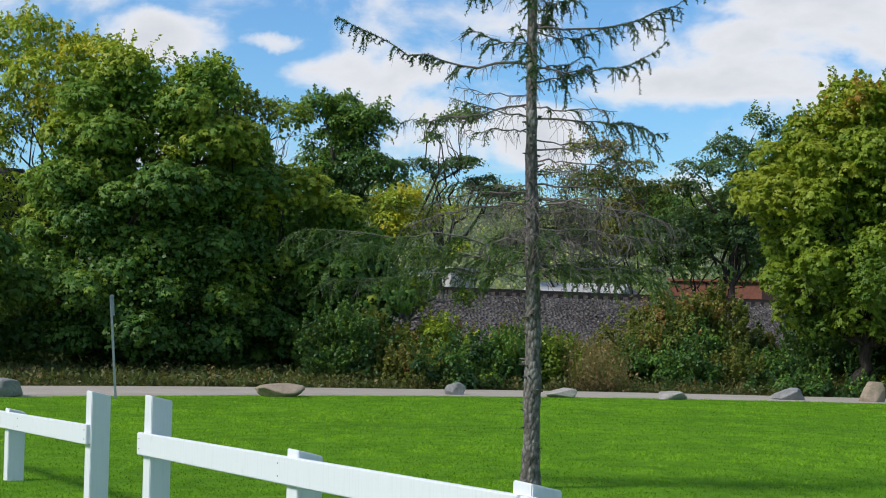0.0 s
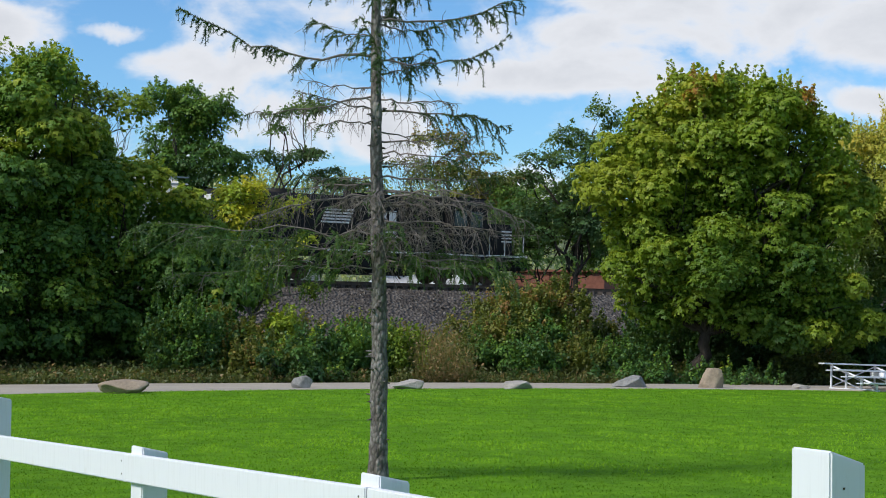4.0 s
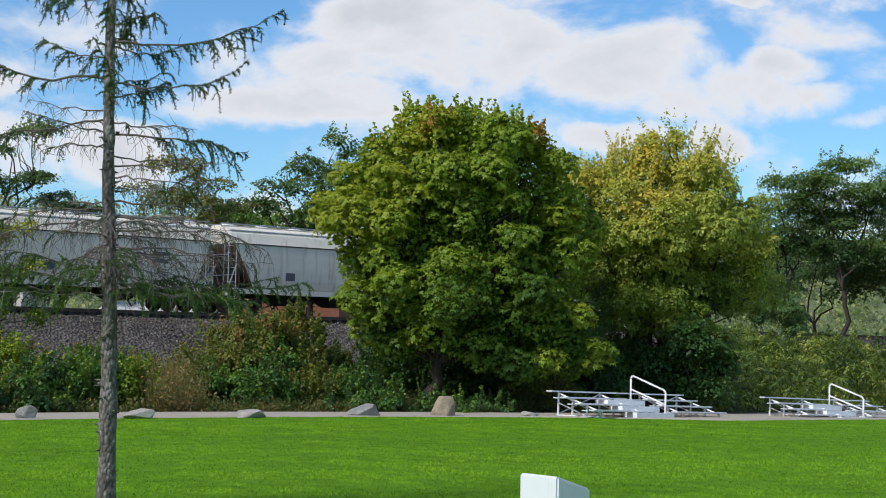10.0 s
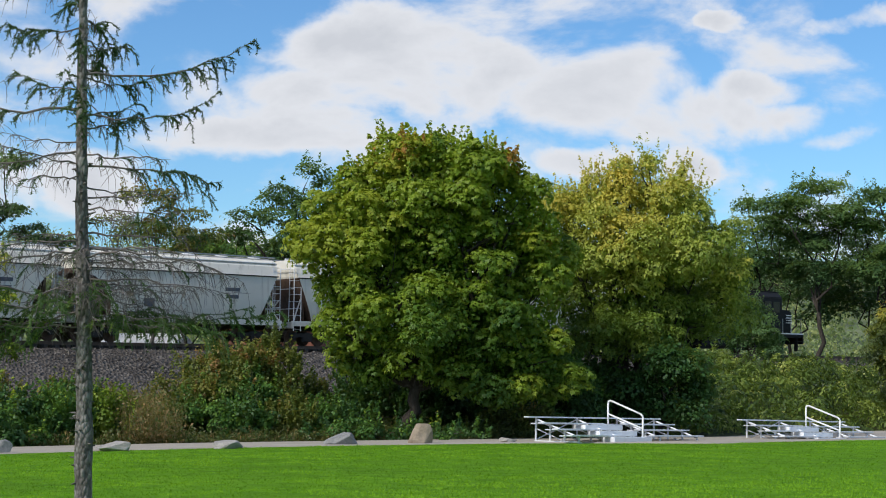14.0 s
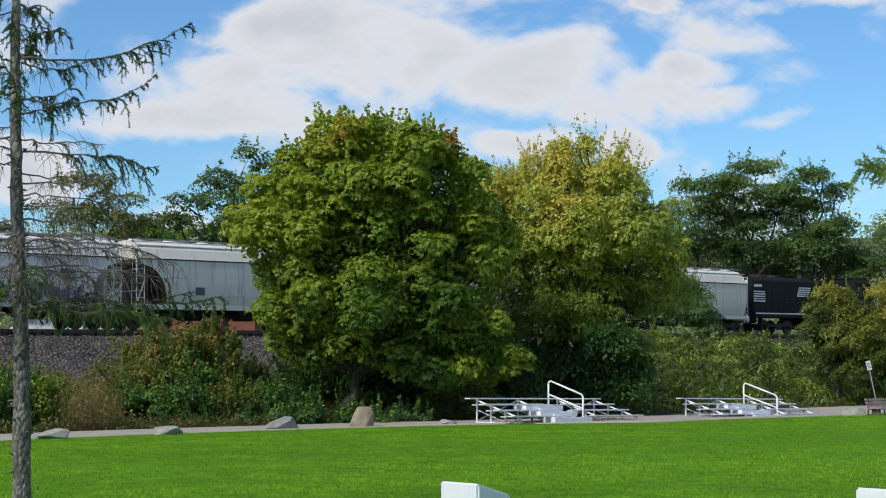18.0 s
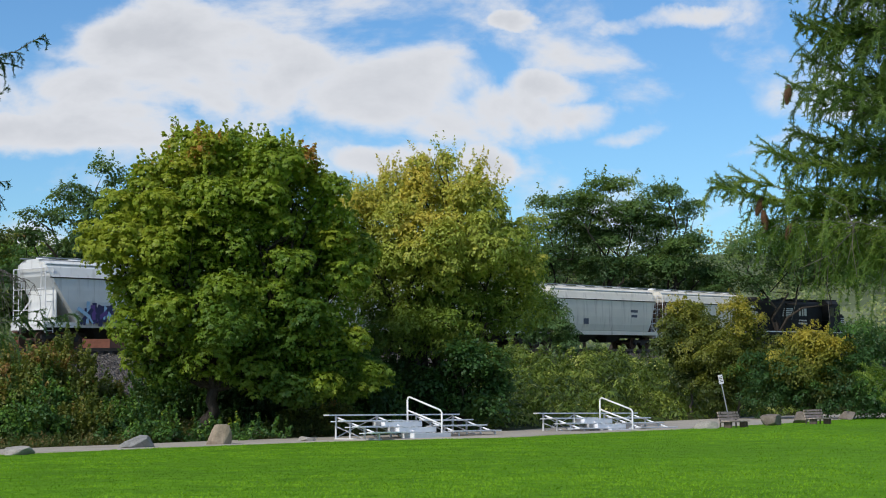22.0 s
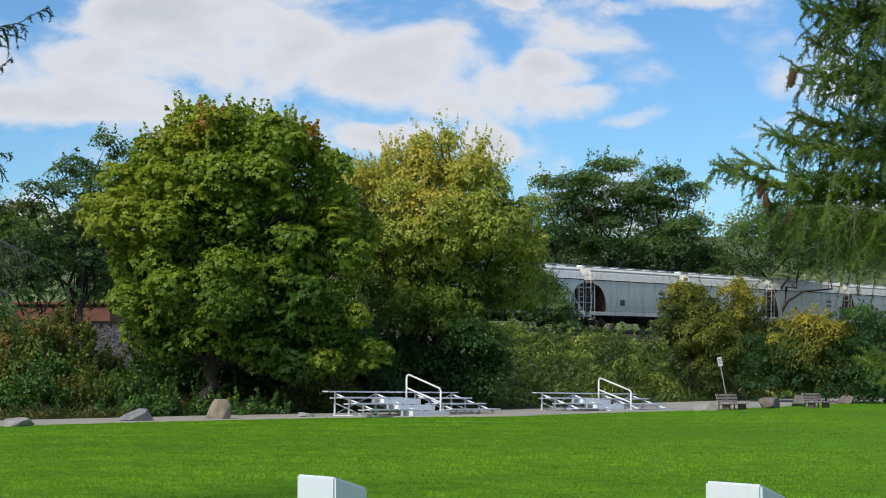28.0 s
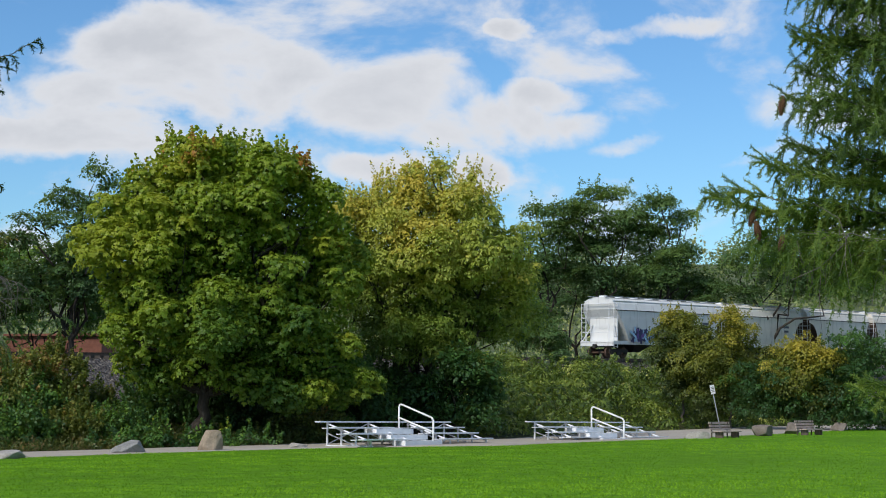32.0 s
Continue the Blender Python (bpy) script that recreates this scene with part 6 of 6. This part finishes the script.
def hopper(length, paint, roof_paint, label, front=("dome", 1.6), rear=("dome", 1.6), marks=2, tag=False, end_paint=None):
    """Covered hopper: rounded shell with sloped ends, sill, ladders, hatches, outlets and trucks."""
    ob = root("hopper_car", Matrix(), label, "railway car", "hopper cars")
    half = length / 2 - 0.45

    def end_x(z, sx):
        """How far the shell reaches at a height: ends curve in below as a dome, slope in straight, or bulge like a tank."""
        form, deep = front if sx > 0 else rear
        if form == "tank":
            return half - 0.15 - deep * ((z - 2.75) / 1.7) ** 2
        k = min(1.0, max(0.0, (z - 1.0) / ((3.25 if form == "dome" else 3.75) - 1.0)))
        return half - 0.12 - (deep * math.sqrt(1 - k ** 2.4) if form == "dome" else deep * (1 - k))

    bm = bmesh.new()
    nx = 10
    rings = []
    prof = PROFILE + [(-y, z) for y, z in reversed(PROFILE)]
    for y, z in prof:
        e0, e1 = -end_x(z, -1), end_x(z, 1)
        rings.append([bm.verts.new((e0 + (e1 - e0) * i / nx, y, z)) for i in range(nx + 1)])
    for a, b in zip(rings, rings[1:]):
        for i in range(nx):
            bm.faces.new((a[i], a[i + 1], b[i + 1], b[i]))
    m = len(PROFILE)
    bm.faces.new([rings[0][i] for i in range(nx + 1)] + [rings[-1][i] for i in range(nx, -1, -1)])
    bmesh.ops.recalc_face_normals(bm, faces=bm.faces[:])
    body = part("body", bm, paint, ob)
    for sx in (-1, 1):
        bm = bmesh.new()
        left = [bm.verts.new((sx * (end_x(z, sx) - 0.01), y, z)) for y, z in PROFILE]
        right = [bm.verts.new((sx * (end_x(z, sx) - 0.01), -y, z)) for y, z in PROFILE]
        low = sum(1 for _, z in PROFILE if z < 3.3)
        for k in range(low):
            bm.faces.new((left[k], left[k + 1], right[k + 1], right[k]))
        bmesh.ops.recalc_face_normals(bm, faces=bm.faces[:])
        # dark rust, which also paints the shade lying under the sloping end
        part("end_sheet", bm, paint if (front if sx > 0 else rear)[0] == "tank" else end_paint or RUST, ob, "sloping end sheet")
        bm = bmesh.new()
        left = [bm.verts.new((sx * (end_x(z, sx) - 0.01), y, z)) for y, z in PROFILE[low:]]
        right = [bm.verts.new((sx * (end_x(z, sx) - 0.01), -y, z)) for y, z in PROFILE[low:]]
        for k in range(len(left) - 1):
            bm.faces.new((left[k], left[k + 1], right[k + 1], right[k]))
        bmesh.ops.recalc_face_normals(bm, faces=bm.faces[:])
        part("end_cap", bm, paint, ob)
    # drip rail under the roof, roof walk and hatches
    for sy in (-1, 1):
        part("eave_rail", boxed(0, sy * 1.575, 3.50, 2 * half - 0.3, 0.05, 0.06, 0.01), IRON, ob, "dark rail under the roof edge")
        part("roof_edge", boxed(0, sy * 1.24, 4.18, 2 * half - 0.2, 0.14, 0.05, 0.01), roof_paint, ob, "pale roof edge")
        part("roof_walk", boxed(0, sy * 0.75, 4.52, 2 * half + 0.1, 0.30, 0.05, 0.01), STEEL, ob, "grey roof walkway")
    n_h = int(length / 1.9)
    for k in range(n_h):
        x = (k - (n_h - 1) / 2) * (2 * half - 1.4) / (n_h - 1)
        bm = bmesh.new()
        rod(bm, (x, 0, 4.44), (x, 0, 4.60), 0.34, 0.30, seg=16)
        part("hatch", bm, roof_paint, ob)
    for sy in (-1, 1):
        part("side_sill", boxed(0, sy * 1.44, 1.14, 2 * half + 0.3, 0.10, 0.26, 0.015), paint, ob, "flat side sill")
    part("centre_sill", boxed(0, 0, 0.98, length - 0.9, 0.34, 0.36, 0.02), IRON, ob)
    # ends: platforms, posts, ladders
    for sx in (-1, 1):
        part("end_platform", boxed(sx * (half - 0.35), 0, 1.14, 1.0, 2.9, 0.10, 0.01), paint, ob)
        part("end_sill", boxed(sx * (half + 0.08), 0, 1.05, 0.14, 3.0, 0.34, 0.02), paint, ob)
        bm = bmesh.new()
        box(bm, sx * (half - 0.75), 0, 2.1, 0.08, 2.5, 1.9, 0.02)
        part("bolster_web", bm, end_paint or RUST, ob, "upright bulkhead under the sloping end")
        for sy in (-1, 1):
            bm = bmesh.new()
            for dx in (0.02, -0.42):
                rod(bm, (sx * (half + dx), sy * 1.46, 0.75), (sx * (half + dx), sy * 1.46, 4.0), 0.024, seg=6)
            for k in range(9):
                rod(bm, (sx * (half + 0.02), sy * 1.46, 0.85 + 0.36 * k), (sx * (half - 0.42), sy * 1.46, 0.85 + 0.36 * k), 0.012, seg=5)
            part("side_ladder", bm, roof_paint, ob, "white ladder")
            bm = bmesh.new()
            rod(bm, (sx * (half + 0.03), sy * 1.0, 1.0), (sx * (half - 0.02), sy * 1.0, 4.1), 0.022, seg=6)
            for k in range(8):
                rod(bm, (sx * (half + 0.03), sy * 1.0, 1.2 + 0.36 * k), (sx * (half + 0.03), sy * 1.46, 1.2 + 0.36 * k), 0.011, seg=5)
            part("end_ladder", bm, roof_paint, ob, "white ladder")
            bm = bmesh.new()
            rod(bm, (sx * (half + 0.0), sy * 1.42, 1.25), (sx * (half - 1.2), sy * 0.7, 3.3), 0.04, seg=6)
            part("end_strut", bm, paint, ob)
        bm = bmesh.new()
        for k in range(3):
            rod(bm, (sx * (half + 0.02), -1.46, 1.9 + 1.04 * k), (sx * (half + 0.02), 1.46, 1.9 + 1.04 * k), 0.022, seg=5)
        part("end_rail", bm, roof_paint, ob)
        bm = bmesh.new()
        rod(bm, (sx * (half + 0.1), 0, 0.88), (sx * (length / 2), 0, 0.88), 0.09, seg=8)
        box(bm, sx * (length / 2 - 0.06), 0, 0.88, 0.26, 0.26, 0.30, 0.03)
        part("coupler", bm, IRON, ob)
    bays = 2 if length < 15 else 3
    for k in range(bays):
        x = (k - (bays - 1) / 2) * 3.3
        bm = bmesh.new()
        bmesh.ops.create_cone(bm, cap_ends=True, segments=4, radius1=0.75, radius2=2.1, depth=0.75, matrix=Matrix.Translation((x, 0, 0.86)) @ Matrix.Rotation(math.pi / 4, 4, "Z") @ Matrix.Diagonal((1, 0.9, 1, 1)))
        part("outlet_hopper", bm, IRON, ob, "dark discharge chute")
    for sx in (-1, 1):
        truck(ob, sx * (half - 1.15))
    # lettering too small to read: plain bars
    for sy in (-1, 1):
        for k in range(marks):
            part("marking", boxed(half - 2.9 if sy < 0 else -half + 2.9, sy * 1.585, 2.75 - 0.36 * k, 0.85 - 0.15 * k, 0.012, 0.18), DARK_MARK, ob)
        part("data_panel", boxed(-half + 3.6, sy * 1.57, 1.95, 0.55, 0.014, 0.4), DARK_MARK, ob)
    if tag:
        graffiti(ob, half)
    VEHICLES.append(ob)
    return ob


def graffiti(ob, half):
    """Spray paint on the lower side: overlapping strokes without words."""
    rng = random.Random(12)
    cols = [plain("spray_violet", (0.12, 0.06, 0.25), 0.6), plain("spray_navy", (0.03, 0.03, 0.10), 0.6), plain("spray_sky", (0.35, 0.55, 0.75), 0.6), plain("spray_rose", (0.45, 0.20, 0.30), 0.6)]
    for k in range(130):
        x = half - 2.2 - (2 * half - 4.2) * k / 130
        h = rng.uniform(0.3, 0.9) * (1.25 if k > 90 else 1.0)
        m = Matrix.Translation((x, -1.575 - 0.0007 * k, 1.66 + rng.uniform(-0.15, 0.25))) @ Matrix.Rotation(rng.uniform(-1.1, 1.1), 4, "Y")
        bm = bmesh.new()
        box(bm, 0, 0, 0, rng.uniform(0.10, 0.30), 0.012, h, 0.004, m=m)
        part("paint_stroke", bm, cols[rng.choice([0, 0, 0, 1, 1, 2, 3] if k < 90 else [1, 1, 1, 2, 2, 0])], ob)


def locomotive():
    """Four-axle road switcher: long hood behind, cab and short hood ahead."""
    ob = root("locomotive", Matrix(), "black diesel locomotive with white stripes", "locomotive")
    part("underframe", boxed(0, 0, 1.36, 17.0, 2.9, 0.30, 0.03), BLACK, ob)
    for sy in (-1, 1):
        part("walkway_edge", boxed(0, sy * 1.465, 1.47, 17.0, 0.04, 0.09, 0.01), WHITE_MARK, ob, "white walkway edge")
    bm = bmesh.new()
    prof = [(-0.92, 1.5), (-0.92, 3.85), (-0.72, 4.12), (0.72, 4.12), (0.92, 3.85), (0.92, 1.5)]
    a = [bm.verts.new((-8.1, y, z)) for y, z in prof]
    b = [bm.verts.new((4.0, y, z)) for y, z in prof]
    for i in range(5):
        bm.faces.new((a[i], a[i + 1], b[i + 1], b[i]))
    bm.faces.new(a)
    bm.faces.new(b[::-1])
    bmesh.ops.recalc_face_normals(bm, faces=bm.faces[:])
    bmesh.ops.bevel(bm, geom=bm.edges[:], offset=0.03, segments=2, affect="EDGES")
    part("long_hood", bm, BLACK, ob)
    for k in range(16):
        for sy in (-1, 1):
            part("hood_door", boxed(-7.6 + 0.72 * k, sy * 0.925, 2.55, 0.66, 0.02, 1.7, 0.008), BLACK, ob)
    for x in (-6.2, -4.6):
        bm = bmesh.new()
        rod(bm, (x, 0, 4.1), (x, 0, 4.30), 0.62, seg=20)
        part("radiator_fan", bm, IRON, ob)
    for x in (-1.0, 1.0):
        bm = bmesh.new()
        rod(bm, (x, 0, 4.1), (x, 0, 4.42), 0.2, seg=12)
        part("exhaust_stack", bm, IRON, ob)
    part("dynamic_brake", boxed(0.4, 0, 4.18, 2.6, 1.6, 0.22, 0.05), BLACK, ob)
    bm = bmesh.new()
    prof = [(-1.5, 1.5), (-1.5, 3.9), (-1.05, 4.35), (1.05, 4.35), (1.5, 3.9), (1.5, 1.5)]
    a = [bm.verts.new((4.0, y, z)) for y, z in prof]
    b = [bm.verts.new((6.1, y, z)) for y, z in prof]
    for i in range(5):
        bm.faces.new((a[i], a[i + 1], b[i + 1], b[i]))
    bm.faces.new(a)
    bm.faces.new(b[::-1])
    bmesh.ops.recalc_face_normals(bm, faces=bm.faces[:])
    bmesh.ops.bevel(bm, geom=bm.edges[:], offset=0.04, segments=2, affect="EDGES")
    cab = part("cab", bm, BLACK, ob)
    for sy in (-1, 1):
        for x in (4.55, 5.45):
            part("side_window", boxed(x, sy * 1.505, 3.25, 0.7, 0.03, 0.75, 0.02), GLASS, cab)
    for y in (-0.95, 0.95):
        part("front_window", boxed(6.11, y, 3.45, 0.03, 0.8, 0.6, 0.02), GLASS, cab)
    part("short_hood", boxed(7.05, 0, 2.3, 1.9, 1.75, 1.65, 0.12), BLACK, ob)
    for sy in (-1, 1):
        for k in range(4):
            part("nose_stripe", boxed(7.6, sy * 0.885, 2.75 - 0.17 * k, 0.6, 0.012, 0.07), WHITE_MARK, ob, "white stripe")
        bm = bmesh.new()
        for x in (6.3, 7.2, 8.3):
            rod(bm, (x, sy * 1.38, 1.5), (x, sy * 1.38, 2.5), 0.022, seg=6)
        rod(bm, (6.3, sy * 1.38, 2.5), (8.3, sy * 1.38, 2.5), 0.022, seg=6)
        part("nose_rail", bm, WHITE_MARK, ob, "white handrail beside the nose")
    part("cab_visor", boxed(5.05, 0, 4.30, 2.3, 2.3, 0.07, 0.02), BLACK, cab)
    part("fuel_tank", boxed(0, 0, 0.78, 4.6, 2.7, 0.85, 0.2), BLACK, ob)
    for sx in (-1, 1):
        truck(ob, sx * 5.2, 2.75, 0.51)
        part("end_sill", boxed(sx * 8.45, 0, 1.15, 0.16, 2.9, 0.75, 0.03), BLACK, ob)
        for sy in (-1, 1):
            for k in range(4):
                part("step", boxed(sx * 8.1, sy * 1.3, 0.35 + 0.3 * k, 0.5, 0.3, 0.04), BLACK, ob)
            part("step_plate", boxed(sx * 7.84, sy * 1.3, 0.82, 0.03, 0.3, 1.1), BLACK, ob)
        bm = bmesh.new()
        rod(bm, (sx * 8.5, 0, 0.88), (sx * 9.0, 0, 0.88), 0.1, seg=8)
        part("coupler", bm, IRON, ob)
        for sy in (-1, 1):
            bm = bmesh.new()
            pts = [(-8.2, 1.5)] + [(-8.2 + 1.5 * k, 2.55) for k in range(12)]
            for k in range(12):
                x = -8.2 + 1.49 * k
                if sx > 0:
                    rod(bm, (x, sy * 1.45, 1.5), (x, sy * 1.45, 2.5), 0.018, seg=5)
            if sx > 0:
                rod(bm, (-8.2, sy * 1.45, 2.5), (8.2, sy * 1.45, 2.5), 0.018, seg=5)
                part("handrail", bm, BLACK, ob)
            else:
                bm.free()
    # stripes and the railway's mark as plain white bars on both flanks
    for sy in (-1, 1):
        y = sy * 0.945
        for k in range(5):
            part("stripe", boxed(-1.80 - 0.06 * k, y, 3.42 - 0.15 * k, 1.5, 0.012, 0.085), WHITE_MARK, ob, "white stripe")
            part("stripe", boxed(-7.35, y, 3.05 - 0.17 * k, 1.35, 0.012, 0.09), WHITE_MARK, ob, "white stripe")
        for dx, w, h in ((0.12, 0.40, 0.66), (0.58, 0.30, 0.66), (1.05, 0.48, 0.66)):
            part("emblem_block", boxed(dx, y, 3.18, w * 0.8, 0.012, h * 0.95), WHITE_MARK, ob, "white block of the emblem")
        part("lettering_bar", boxed(0.6, y, 2.48, 1.3, 0.012, 0.14), WHITE_MARK, ob)
        part("lettering_bar", boxed(0.6, y, 2.22, 1.45, 0.012, 0.14), WHITE_MARK, ob)
        part("number_bar", boxed(-7.5, y, 3.48, 0.9, 0.012, 0.18), WHITE_MARK, ob)
    part("number_board", boxed(-8.12, 0, 3.75, 0.05, 0.9, 0.25, 0.01), WHITE_MARK, ob)
    VEHICLES.append(ob)
    return ob


GAPS = [38.84, 26.41, 13.27, 1.19, -11.13, -26.8]  # where the couplings stand at 15 s, along the track
SPEED, GAIN = 4.67, 0.011


def build_train():
    grey = make_car_paint("pale_grey_car_paint", (0.77, 0.735, 0.655))
    warm = make_car_paint("cream_grey_car_paint", (0.78, 0.735, 0.64))
    cool = make_car_paint("cool_grey_car_paint", (0.75, 0.755, 0.735))
    roof = make_car_paint("white_roof_paint", (0.76, 0.77, 0.78))
    locomotive()
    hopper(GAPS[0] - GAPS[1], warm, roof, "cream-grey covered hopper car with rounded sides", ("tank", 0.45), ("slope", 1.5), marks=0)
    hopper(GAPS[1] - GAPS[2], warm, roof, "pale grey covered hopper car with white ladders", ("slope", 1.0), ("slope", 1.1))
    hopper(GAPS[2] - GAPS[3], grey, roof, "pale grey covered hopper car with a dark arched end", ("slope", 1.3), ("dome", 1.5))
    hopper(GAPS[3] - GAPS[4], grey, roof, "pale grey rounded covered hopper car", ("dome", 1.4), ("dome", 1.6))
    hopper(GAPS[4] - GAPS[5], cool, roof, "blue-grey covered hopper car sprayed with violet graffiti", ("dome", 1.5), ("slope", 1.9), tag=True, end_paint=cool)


def motions():
    """The train rolls past from left to right; its wheels turn with it."""
    mids = [GAPS[0] + 9.0 - 1.4] + [(a + b) / 2 - 1.4 for a, b in zip(GAPS, GAPS[1:])]

    def run(t):
        return SPEED * (t - 15) + 0.5 * GAIN * (t - 15) ** 2

    lean, turn = math.degrees(math.atan(0.0125)), math.degrees(math.pi / 2 - TRK_AZ)
    for ob, mid in zip(VEHICLES, mids):
        rows = []
        for k in range(17):
            s = mid + run(2.0 * k)
            x, y = track_place(s)
            rows.append((2.0 * k, pose(x, y, rail_z(s), 0, lean, turn)))
        walk(ob, rows)
    for w, r in WHEELS:
        x, y, z = w.location
        turns = [(t * 0.1333, math.degrees((run(t * 0.1333) - run(0)) / r)) for t in range(241)]
        walk(w, [(t, pose(x, y, z, 0, a, 0)) for t, a in turns])

# ---- the place ----
build_ground()
build_bank()
build_track()
build_town()
build_far_wood()
build_trees()
build_bushes()
build_vines()
build_dry_grass()
build_front_spruce()
build_near_spruce()
build_fence()
build_bleachers()
build_rocks()
build_benches()
build_signs()
build_train()
build_grass()
motions()
